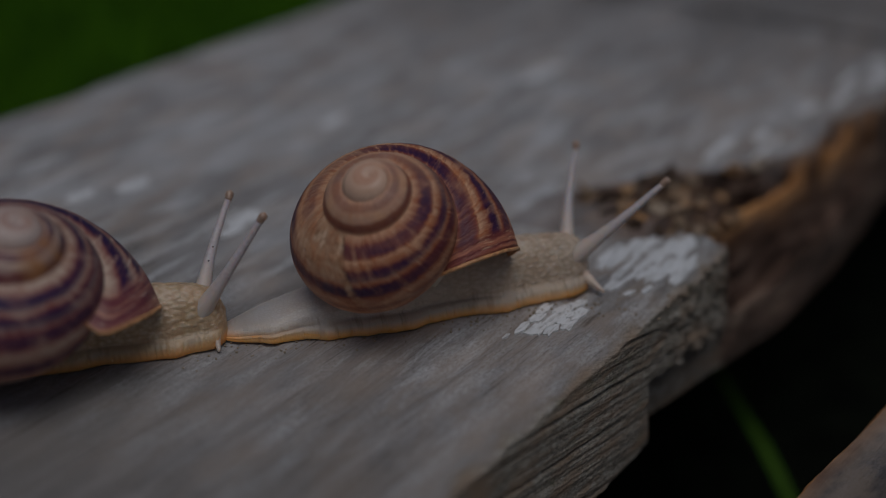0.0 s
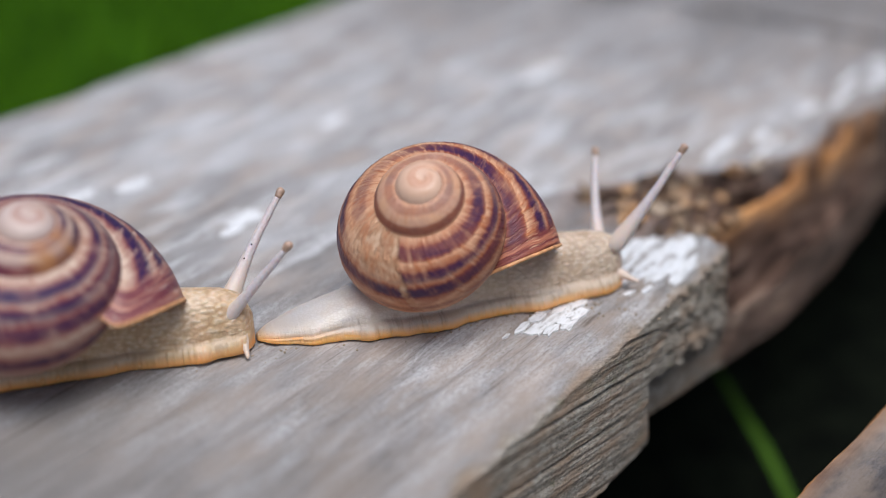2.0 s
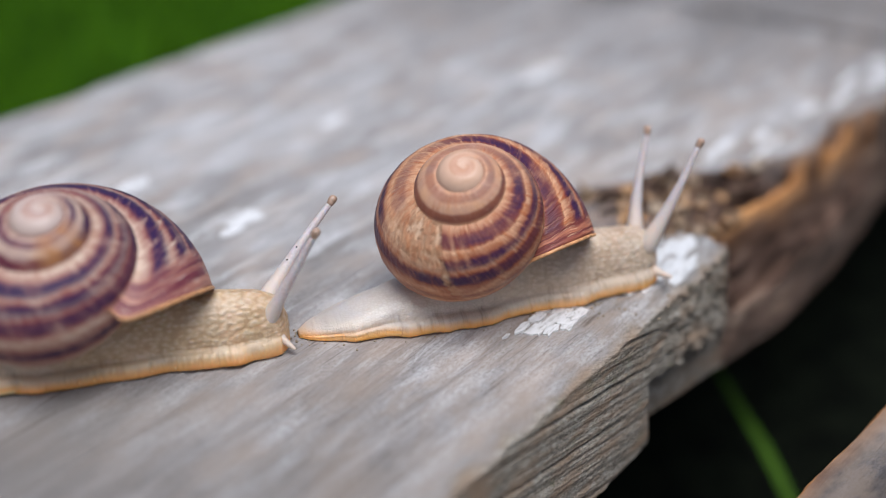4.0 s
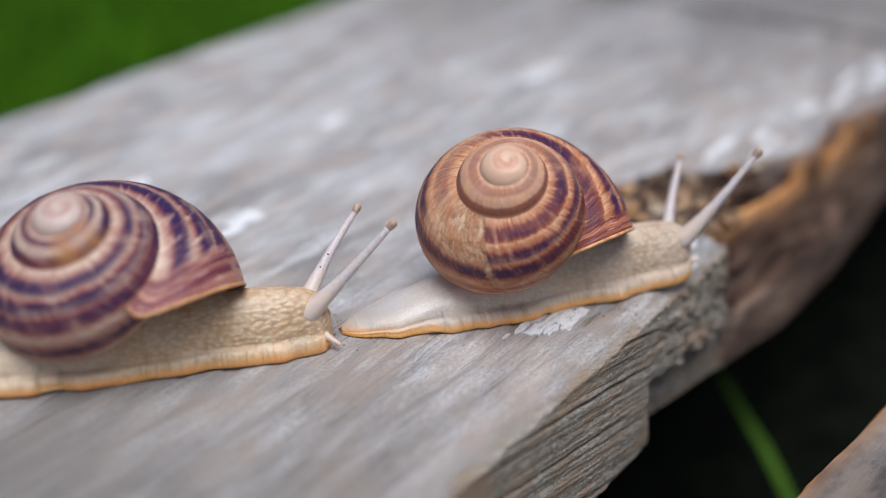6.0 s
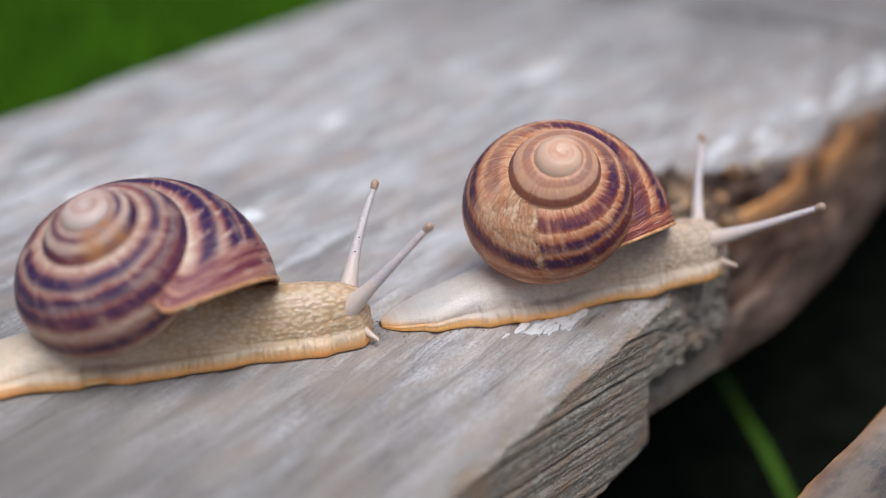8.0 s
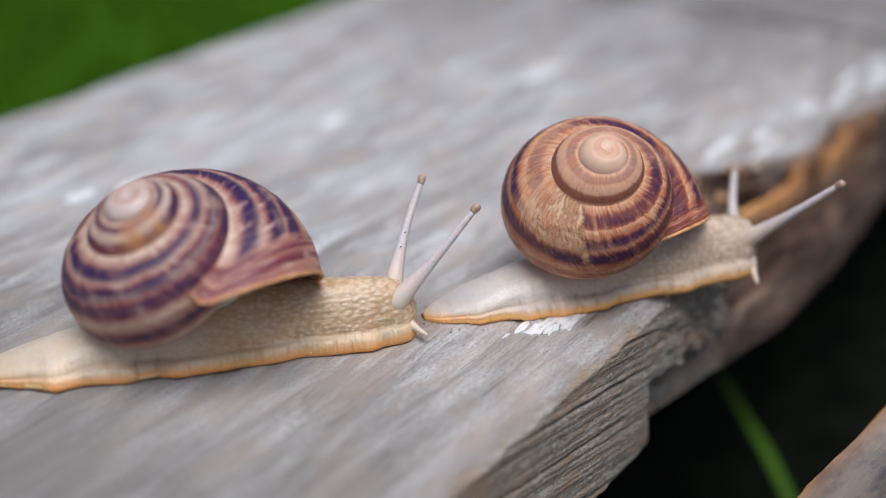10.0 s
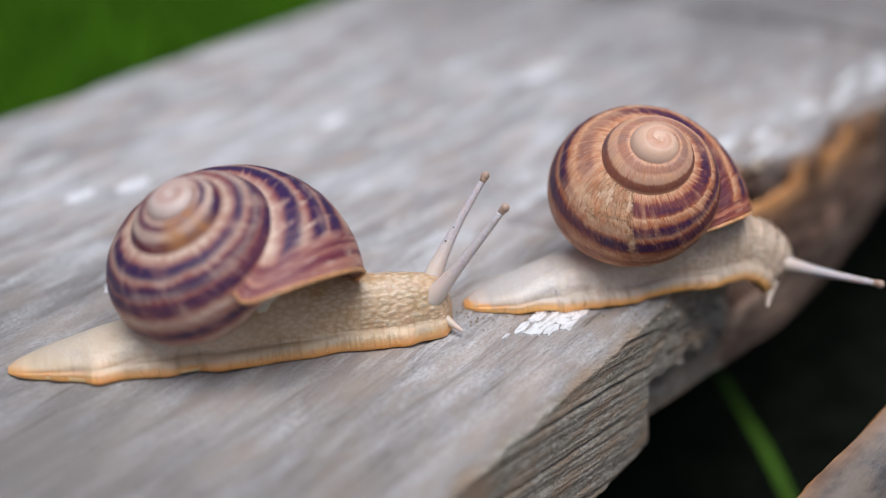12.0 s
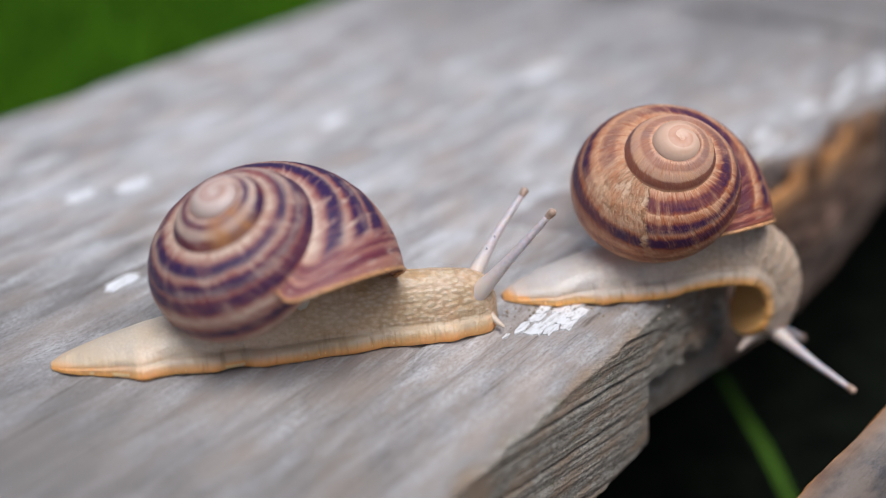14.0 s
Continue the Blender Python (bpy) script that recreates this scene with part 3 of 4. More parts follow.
def build_next_board():
    root = new("bench_board")
    root.matrix_world = pose(0, 0, TOP - 0.0225, 0, 0, GRAIN - 6.5)
    tagged(root, "neighbouring grey bench board beyond a dark gap", "board")
    xs = np.concatenate([np.arange(-0.10, 0.12, 0.01), np.arange(0.12, 0.33, 0.0012), np.arange(0.30, 1.2, 0.02)])
    y0 = 0.0815 + 0.0009 * ripple(xs * 90, 0 * xs, 61)
    ring = []
    for k, (dy, z) in enumerate([(-0.20, 0), (-0.10, 0), (-0.03, 0), (-0.012, 0), (-0.005, 0), (-0.0013, -0.0002), (-0.0006, -0.0008), (0, -0.0022), (0.0001, -0.0034), (0.0002, -0.012), (-0.0005, -0.028), (-0.004, -0.031), (-0.20, -0.031)]):
        ring.append(np.stack([xs, y0 + dy + 0.0004 * ripple(xs * 150, 0 * xs + k, 62), 0 * xs + z + 0.0003 * ripple(xs * 120, 0 * xs + k, 63)], -1))
    v = np.stack(ring, 1)
    n, m = v.shape[:2]
    faces = grid_faces(n, m, closed=True) + [tuple(range(m - 1, -1, -1)), tuple((n - 1) * m + j for j in range(m))]
    me = mesh_of("board", v.reshape(-1, 3), faces, WOOD_BROWN_VIGNETTED)
    fl = np.zeros((n, m)); fl[:, 8:12] = 1
    # orange tint on the three rings along the upper edge
    fr = np.zeros((n, m)); fr[:, 5:8] = (0.35, 1.0, 1.0)
    put_values(me, "flank", fl)
    put_values(me, "rot", np.zeros(n * m))
    put_values(me, "orange_wood", fr)
    part("board", me, root)


build_next_board()


# ---- remains of white paint on the board ----
def build_flake(cx, cy, long, wide, turn, rng, ragged=0.45):
    """A thin curling chip of paint that follows the wood below it."""
    n = 14
    ring = []
    for k in range(n):
        q = 2 * math.pi * k / n
        r = (1 + ragged * (rng.random() - 0.5)) / max(abs(math.cos(q)), abs(math.sin(q)), 0.78)
        ring.append((long * r * math.cos(q), wide * r * math.sin(q)))
    c, s = math.cos(turn), math.sin(turn)
    pts = [(cx, cy)] + [(cx + c * x * 0.55 - s * y * 0.55, cy + s * x * 0.55 + c * y * 0.55) for x, y in ring] + [(cx + c * x - s * y, cy + s * x + c * y) for x, y in ring]
    p = np.array(pts)
    z = board_top(p[:, 0], p[:, 1])[0] - 0.0030 * ease(0.0065, 0.0, p[:, 1] - 0.1012) ** 2
    lift = 0.00025 + 0.0001 * rng.random()
    up = [(x, y, h + lift + (0.0001 * rng.random() if i > n else 0)) for i, ((x, y), h) in enumerate(zip(pts, z))]
    low = [(x, y, h - 0.0006) for (x, y), h in zip(pts[n + 1:], z[n + 1:])]
    faces = [(0, 1 + k, 1 + (k + 1) % n) for k in range(n)]
    faces += [(1 + k, n + 1 + k, n + 1 + (k + 1) % n, 1 + (k + 1) % n) for k in range(n)]
    faces += [(n + 1 + k, 2 * n + 1 + k, 2 * n + 1 + (k + 1) % n, n + 1 + (k + 1) % n) for k in range(n)]
    return mesh_of("paint_flake", up + low, faces, PAINT, smooth=False)


SPOTS = [(0.1633, 0.2100, 0.0046, 0.0020), (0.2043, 0.2516, 0.0050, 0.0022), (0.1904, 0.2580, 0.0040, 0.0018), (0.2055, 0.2107, 0.0060, 0.0024), (0.1989, 0.2084, 0.0040, 0.0016),
         (0.2749, 0.2379, 0.0050, 0.0020), (0.3534, 0.2082, 0.0110, 0.0030)]
OLD_PATCH = ((0.1975, 0.1208), (0.2085, 0.1224), (0.2150, 0.1185), (0.2200, 0.1152), (0.2170, 0.1136), (0.2100, 0.1122), (0.2050, 0.1112))
END_PATCH = ((0.2280, 0.1160), (0.2400, 0.1228), (0.2535, 0.1242), (0.2570, 0.1150), (0.2605, 0.1025), (0.2450, 0.1035), (0.2340, 0.1085))


def within(x, y, ring):
    inside = False
    for (ax, ay), (bx, by) in zip(ring, ring[1:] + ring[:1]):
        if (ay > y) != (by > y) and x < ax + (y - ay) * (bx - ax) / (by - ay):
            inside = not inside
    return inside


def build_paint():
    rng = random.Random(4)
    chips = []
    # cracked remains of a coat: plates in rows along the grain, parted by narrow cracks
    for ring, dx, dy, keep in ((OLD_PATCH, 0.0046, 0.0017, 0.93), (END_PATCH, 0.0120, 0.0017, 0.95)):
        y = min(q[1] for q in ring)
        while y < max(q[1] for q in ring):
            x = min(q[0] for q in ring) + rng.random() * dx
            while x < max(q[0] for q in ring):
                a = dx * rng.uniform(0.40, 0.66)
                if within(x + a, y, ring) and rng.random() < keep:
                    chips.append((x + a, y + rng.gauss(0, 0.0004), a * rng.uniform(0.85, 1.15), dy * rng.uniform(0.42, 0.68), 0.6))
                x += 2 * a
            y += dy * rng.uniform(0.85, 1.1)
    for x, y, a, b in ((0.2292, 0.1092, 0.0014, 0.0009), (0.2330, 0.1065, 0.0020, 0.0006), (0.2300, 0.1145, 0.0026, 0.0007), (0.1960, 0.1222, 0.0012, 0.0006)):
        chips.append((x, y, a, b, 0.4))
    # scattered remains further back
    for x, y, a, b in SPOTS:
        chips.append((x, y, a, b, 0.5))
    for i in range(14):
        x = rng.uniform(0.322, 0.460)
        chips.append((x, float(np.interp(x, NOTCH_X, NOTCH_Y)) + rng.uniform(0.0035, 0.0180), rng.uniform(0.0040, 0.0110), rng.uniform(0.0008, 0.0018), 0.45))
    for x, y, a, b, ragged in chips:
        if x < 0.27 and y < 0.156:
            x = min(x, float(block_end(np.array([y]))[0]) - a * 1.3)
        part("paint_flake", build_flake(x, y, a, b, rng.uniform(-0.06, 0.06), rng, ragged), BOARD, "flaking white paint")


build_paint()


# ---- crumbs and splinters in the rotted part ----
def chunk(long, wide, seed):
    """A broken bit of wood, longer along the grain."""
    rng = random.Random(seed)
    bm = bmesh.new()
    bmesh.ops.create_icosphere(bm, subdivisions=1, radius=1)
    for v in bm.verts:
        k = 0.7 + 0.6 * rng.random()
        v.co = Vector((v.co.x * long * k, v.co.y * wide * k, v.co.z * wide * 0.7 * k))
    me = bpy.data.meshes.new("wood_crumb")
    bm.to_mesh(me)
    bm.free()
    me.materials.append(CRUMB)
    return me


def build_crumbs():
    rng = random.Random(12)
    kinds = [chunk(0.0032, 0.0020, 1), chunk(0.0042, 0.0016, 2), chunk(0.0022, 0.0018, 3), chunk(0.0060, 0.0012, 4)]
    made = 0
    while made < 130:
        x, y = rng.uniform(0.250, 0.335), rng.uniform(0.110, 0.152)
        z, inside, _ = board_top(np.array([x]), np.array([y]))
        if inside[0] < 0.7:
            continue
        ob = part("wood_crumb", kinds[rng.randrange(4)], BOARD)
        ob.matrix_basis = pose(x, y, float(z[0]) + 0.0003, rng.uniform(-25, 25), rng.uniform(-25, 25), rng.gauss(0, 35))
        made += 1


build_crumbs()


# ---- snails ----
# growth over the last half turn, the turn before it and the spire; descent and radius of the tube;
# how the last stretch sinks and widens; how the spire's slope changes
FRONT_SHAPE = (1.4176, 1.9004, 1.8963, 1.1582, 0.6542, 0.1905, 0.1480, 0.0457)
REAR_SHAPE = (1.4363, 1.8119, 1.9661, 1.1150, 0.6202, 0.0543, 0.2224, -0.1143)


def growth(u, shape):
    """Size of the tube u turns back from the mouth."""
    a, b, c = (math.log(k) for k in shape[:3])
    bend = lambda x: 0.05 * np.log1p(np.exp(np.clip(x / 0.05, -60, 60)))
    return np.exp(-(a * u + (b - a) * bend(u - 0.5) + (c - b) * bend(u - 1.5)))


def spiral(T, v, shape, inset=1.0, ridge=1.0):
    """Points of the tube in units of its size: T radians back along the spiral, v round the tube; z points to the apex."""
    _, _, _, drop, tube, sink, flare, slope = shape
    g = growth(T / (2 * math.pi), shape)
    last = np.clip(1 - T / 1.7, 0, 2) ** 2
    first, blunt = growth(1.0, shape), growth(2.5, shape)
    fall = np.where(g > first, g, g * (g / first) ** slope)
    fall = np.where(g > blunt, fall, blunt * (blunt / first) ** slope + (g - blunt) * 0.5)
    rad = g * ((1 - tube) * (1 + flare * last) + tube * inset * ridge * np.cos(v))
    z = -g * sink * last - drop * fall + tube * g * inset * ridge * np.sin(v)
    return np.stack([rad * np.cos(T), rad * np.sin(T), z], -1)


def mouth_line(v, mouth, shape):
    """How far each line along the tube runs on to the plane of the mouth."""
    (nx, ny, nz), c = mouth
    T = np.linspace(1.5, -1.2, 500)
    p = spiral(T[:, None], v[None], shape)
    over = (p[..., 0] * nx + p[..., 1] * ny + p[..., 2] * nz) > c
    reach = np.where(over.any(0), T[np.argmax(over, 0)], -1.2)
    limit, soft = reach.min() + 0.09, 0.05
    return limit + soft * np.log1p(np.exp((reach - limit) / soft))


def shell_rows(taus, size, mouth, shape, inset=1.0):
    """Rings of the shell; tau counts radians back from the mouth."""
    m = 64
    v = np.linspace(-math.pi, math.pi, m + 1)
    T = taus[:, None] + mouth_line(v, mouth, shape)[None] * ease(2.2, 0.0, taus)[:, None]
    ridge = 1 + 0.007 * ripple(taus * 7, 0 * taus, 71) + 0.005 * ripple(taus * 34, 0 * taus, 72, 2)
    p = spiral(T, v[None], shape, inset, ridge[:, None]) * size
    uv = np.stack([np.repeat((taus / (2 * math.pi))[:, None], m + 1, 1), np.repeat(((v + math.pi) / (2 * math.pi))[None], len(taus), 0)], -1)
    return p, uv


def build_shell(root, size, material, label, mouth, shape):
    inner, iuv = shell_rows(np.linspace(1.6, 0.02, 24), size, mouth, shape, 0.95)
    outer, ouv = shell_rows(np.linspace(0.0, 6.2 * 2 * math.pi, 900), size, mouth, shape)
    p, uv = np.concatenate([inner, outer]), np.concatenate([iuv, ouv])
    n, m = p.shape[:2]
    verts = np.concatenate([p.reshape(-1, 3), [[0, 0, float(outer[-1, :, 2].max())]]])
    faces = grid_faces(n, m) + [((n - 1) * m + j, (n - 1) * m + j + 1, n * m) for j in range(m - 1)]
    me = mesh_of("shell", verts, faces, material)
    layer = me.uv_layers.new(name="UVMap")
    flat = np.concatenate([uv.reshape(-1, 2), [[6.2, 0.75]]])
    idx = np.zeros(len(me.loops), np.int32)
    me.loops.foreach_get("vertex_index", idx)
    layer.data.foreach_set("uv", flat[idx].astype(np.float32).ravel())
    shell = part("shell", me, root, label)
    # thickened edge of the mouth
    ring = outer[0]
    mid = ring.mean(0)
    k, tubes = 8, []
    along = np.array(mouth[0])
    for c in ring:
        out = (c - mid) / np.linalg.norm(c - mid)
        tubes.append([c - 0.0001 * out + 0.00040 * size / 0.0248 * (math.cos(q) * out + math.sin(q) * along) for q in np.linspace(0, 2 * math.pi, k, endpoint=False)])
    t = np.array(tubes)
    part("lip", mesh_of("lip", t.reshape(-1, 3), grid_faces(len(t), k, True), LIP), shell, "pale orange-brown shell lip")
    # mantle that fills the mouth
    rings = [shell_rows(np.array([a]), size, mouth, shape, f)[0][0] for a, f in ((0.50, 0.88), (0.36, 0.86), (0.28, 0.76), (0.26, 0.45))]
    r = np.array(rings)
    vs = np.concatenate([r.reshape(-1, 3), [r[-1].mean(0)]])
    part("mantle", mesh_of("mantle", vs, grid_faces(4, r.shape[1]) + [(3 * r.shape[1] + j, 3 * r.shape[1] + j + 1, 4 * r.shape[1]) for j in range(r.shape[1] - 1)], MANTLE), shell, "pale moist mantle")
    return shell


S_AT = [0.0, 0.012, 0.04, 0.10, 0.20, 0.32, 0.45, 0.60, 0.75, 0.86, 0.93, 0.97, 0.99, 1.0]
HALF_WIDTH = [0.0006, 0.0022, 0.0042, 0.0070, 0.0088, 0.0102, 0.0106, 0.0102, 0.0092, 0.0080, 0.0072, 0.0062, 0.0046, 0.0014]
HEIGHT = [0.0009, 0.0019, 0.0027, 0.0042, 0.0068, 0.0098, 0.0118, 0.0136, 0.0141, 0.0137, 0.0130, 0.0116, 0.0094, 0.0052]


def soft_curve(x, xs, ys):
    """Interpolation with rounded corners."""
    k = 0.012
    return (np.interp(x - k, xs, ys) + 2 * np.interp(x, xs, ys) + np.interp(x + k, xs, ys)) / 4


FRINGE = ((0.965, 0.05, 0.2), (0.993, 0.15, 0.6), (1.000, 0.30, 1.0), (0.990, 0.46, 1.0), (0.965, 0.64, 1.0), (0.900, 0.78, 0.8), (0.830, 0.88, 0.3), (0.780, 0.90, 0.0))


def body_ring(s, length, seed, shrink=1.0):
    """One closed section of the body at s (0 tail, 1 head): flat sole, furrowed bulging fringe, a groove, rounded back."""
    w, h = float(soft_curve(s, S_AT, HALF_WIDTH)), float(soft_curve(s, S_AT, HEIGHT))
    wave = 1 + 0.24 * float(ripple(np.array(s * 15.0), np.array(0.0), seed, 2))
    small = min(1.0, h / 0.0095)
    tall = 0.0041 * small
    at = s * length / 0.00135 + 1.6 * float(ripple(np.array(s * 30.0), np.array(0.0), seed + 3, 2))
    furrow = 0.00060 * small * max(0.0, math.cos(2 * math.pi * at)) ** 5 * (0.7 + float(ripple(np.array(s * 55.0), np.array(0.0), seed + 6, 1)))
    pts = [(q * w * wave * 0.92, 0.0) for q in np.linspace(-1, 1, 9)]
    calm = 0.09 * (1 - float(ease(0.10, 0.34, s)))          # the groove runs out on the tail
    edge = [(w * wave * (a + (calm if b > 0.7 else 0.0)) - k * furrow, tall * b) for a, b, k in FRINGE]
    pts += edge
    n, top = 26, FRINGE[-1][1] * tall
    for k in range(1, n):
        q = math.pi * k / n
        c, sn = math.cos(q), math.sin(q)
        y = (0.780 + calm) * w * (wave + (1 - wave) * sn) * math.copysign(abs(c) ** 0.95, c)
        z = top + (h - top) * sn ** 1.1
        lump = 0.00022 * small * float(ripple(np.array(s * length * 620), np.array(k * 0.9), seed + 9, 2))
        pts.append((y + c * lump - math.copysign(0.35 * furrow * max(0.0, abs(c) - 0.5), c), z + sn * lump))
    pts += [(-y, z) for y, z in reversed(edge)]
    mid = h * 0.45
    return [(s * length, y * shrink, mid + (z - mid) * shrink) for y, z in pts]


def build_body(root, length, cuts, material, seed):
    """Short rigid pieces from tail to head; each has a core that reaches into its neighbours."""
    made = []
    for a, b in zip(cuts[:-1], cuts[1:]):
        mid = (a + b) / 2
        fine = max(3, int((b - a) * length / 0.00032))
        rows = [body_ring(s, length, seed) for s in np.linspace(a, b, fine)]
        verts = [p for r in rows for p in r]
        m = len(rows[0])
        faces = grid_faces(len(rows), m, True)
        reach = 0.9 * (b - a)
        core = [body_ring(min(max(s, 0.0), 1.0), length, seed, f) for s, f in ((a - reach, 0.80), (a - reach * 0.45, 0.92), (a, 0.965), (b, 0.965), (b + reach * 0.45, 0.92), (b + reach, 0.80))]
        if b >= 1.0:
            core = core[:4]
        if a <= 0.0:
            core = core[2:]
        at_rest = list(verts)
        for r in core:
            at_rest += [p if p[2] > 0.0016 else (p[0], p[1], 0.0) for p in r]
        off = len(verts)
        verts += [p for r in core for p in r]
        faces += [tuple(off + i for i in f) for f in grid_faces(len(core), m, True)]
        faces += [tuple(off + j for j in range(m))[::-1], tuple(off + (len(core) - 1) * m + j for j in range(m))]
        if b >= 1.0:
            faces.append(tuple((len(rows) - 1) * m + j for j in range(m)))
        if a <= 0.0:
            faces.append(tuple(range(m))[::-1])
        me = mesh_of("body_segment", [(x - mid * length, y, z) for x, y, z in verts], faces, material)
        at = me.attributes.new("rest", "FLOAT_VECTOR", "POINT")
        at.data.foreach_set("vector", np.array(at_rest, np.float32).ravel())
        name = "tail" if a <= 0.0 else "head" if b >= 1.0 else "body_segment"
        ob = part(name, me, root)
        made.append((ob, mid * length))
    return made


def lathe(profile, k, material, name, bow=0.0):
    """A turned shape along z from (z, radius) pairs, bowed a little to one side."""
    top = profile[-1][0]
    v, m = [], len(profile)
    for z, r in profile:
        for q in range(k):
            a = 2 * math.pi * q / k
            v.append((r * math.cos(a) + bow * math.sin(math.pi * max(0, z) / top), r * math.sin(a), z))
    faces = grid_faces(m, k, True) + [tuple(range(k))[::-1], tuple((m - 1) * k + q for q in range(k))]
    return mesh_of(name, v, faces, material)


LONG, SHORT = 0.0260, 0.0070


def build_stalk(root, name, label, bow):
    L = LONG
    stalk = part(name, lathe([(-0.0036, 0.0012), (-0.0028, 0.0018), (-0.0014, 0.0022), (0, 0.0021), (0.0015, 0.00200), (0.003, 0.00180), (0.006, 0.00148), (0.010, 0.00116), (0.015, 0.00093), (0.021, 0.00078), (L - 0.0028, 0.00070), (L - 0.0018, 0.00074)], 20, STALK, name, bow), root, label)
    part("eye_tip", lathe([(L - 0.0022, 0.00072), (L - 0.0016, 0.00082), (L - 0.001, 0.00094), (L - 0.0004, 0.00095), (L, 0.00078), (L + 0.0003, 0.0004)], 20, EYE_TIP, "eye_tip"), stalk, "brown rounded stalk tip")
    bm = bmesh.new()
    bmesh.ops.create_icosphere(bm, subdivisions=2, radius=0.00034, matrix=Matrix.Translation((0.00020, 0.00055, L - 0.0004)))
    me = bpy.data.meshes.new("eye")
    bm.to_mesh(me)
    bm.free()
    me.materials.append(EYE_DOT)
    part("eye", me, stalk, "tiny black eye")
    return stalk


def build_speck(stalk, along, radius):
    """A dark grain that sticks to a stalk."""
    bm = bmesh.new()
    bmesh.ops.create_icosphere(bm, subdivisions=1, radius=0.00022, matrix=Matrix.Translation((0.0001, radius, along)))
    me = bpy.data.meshes.new("speck")
    bm.to_mesh(me)
    bm.free()
    me.materials.append(EYE_DOT)
    part("speck", me, stalk, "dark grain of dirt")


def build_feeler(root):
    L = SHORT
    return part("feeler", lathe([(0, 0.0017), (0.002, 0.00125), (0.004, 0.00080), (L - 0.001, 0.00050), (L - 0.0003, 0.0004), (L, 0.00015)], 14, FEELER, "feeler"), root, "short pale lower feeler")


def build_snail(label, length, size, shell_mat, flesh, cuts, seed, shell_label, mouth, shape):
    root = tagged(new("snail"), label, "snail", group="snails on the board")
    body = build_body(root, length, cuts, flesh, seed)
    return {"root": root, "length": length, "body": body, "shell": build_shell(root, size, shell_mat, shell_label, mouth, shape),
            "far": build_stalk(root, "eye_stalk", "translucent grey eye stalk", 0.0006), "near": build_stalk(root, "eye_stalk", "translucent grey eye stalk", -0.0005),
            "low": build_feeler(root), "low_far": build_feeler(root)}


FRONT = build_snail("large snail with brown and cream banded shell crawling off the board", 0.088, 0.02590, SHELL_WARM, FLESH_GREY,
                    list(np.linspace(0, 0.52, 9)) + list(np.linspace(0.545, 0.96, 19)) + [1.0], 3, "brown and cream banded spiral shell with a scarred patch", ((0.260, -0.827, -0.497), 0.951), FRONT_SHAPE)
REAR = build_snail("large snail with a violet-brown striped shell following close behind another", 0.0965, 0.02730, SHELL_VIOLET, FLESH_TAN,
                   list(np.linspace(0, 0.96, 17)) + [1.0], 8, "violet-brown and cream striped spiral shell", ((0.168, -0.759, -0.628), 1.057), REAR_SHAPE)


build_speck(REAR["far"], 0.0085, 0.00128)
build_speck(REAR["far"], 0.0120, 0.00105)


# ---- grass ----
def blade(verts, faces, base, lean, height, width, bend, rng):
    """A folded tapering blade of six spans."""
    c, s = math.cos(lean), math.sin(lean)
    o, n = len(verts), 6
    for i in range(n + 1):
        a = i / n
        out = bend * a * a
        w = width * (1 - a ** 2.2) + 0.0002
        x, y, z = base[0] + c * out, base[1] + s * out, base[2] + height * (a - 0.25 * a * a * abs(bend) / height)
        verts += [(x - s * w, y + c * w, z + w * 0.3), (x, y, z), (x + s * w, y - c * w, z + w * 0.3)]
    for i in range(n):
        for j in (0, 1):
            faces.append((o + 3 * i + j, o + 3 * i + j + 1, o + 3 * i + 4 + j, o + 3 * i + 3 + j))


def build_grass():
    rng = random.Random(9)
    verts, faces = [], []
    while len(verts) < 21 * 9000:
        x, y = rng.uniform(-2.5, 1.2), rng.uniform(0.4, 3.2)
        if 0.579 * y - 0.815 * x < 0.50 + rng.random() * 0.15:
            continue
        blade(verts, faces, (x, y, -0.01), rng.uniform(0, 6.28), rng.uniform(0.03, 0.08), rng.uniform(0.0015, 0.003), rng.uniform(0.01, 0.05), rng)
    tagged(new("lawn", mesh_of("lawn", verts, faces, BLADE)), "green lawn behind the bench", "grass", kind="stuff")
    for bx, by, lean, h, w, bend in [(0.127, 0.282, 1.933, 0.1176, 0.0031, 0.1242), (0.156, 0.30, 2.2, 0.04, 0.0022, 0.05), (0.03, 0.27, 2.4, 0.05, 0.003, 0.05), (0.22, 0.40, 1.2, 0.05, 0.003, 0.06), (0.06, 0.30, 0.6, 0.04, 0.0025, 0.04)]:
        v, f = [], []
        blade(v, f, (bx, by, -0.01), lean, h, w, bend, rng)
        tagged(new("grass_blade", mesh_of("grass_blade", v, f, GAP_BLADE)), "long green grass blade under the boards", "grass", group="grass blades in the gap")


build_grass()


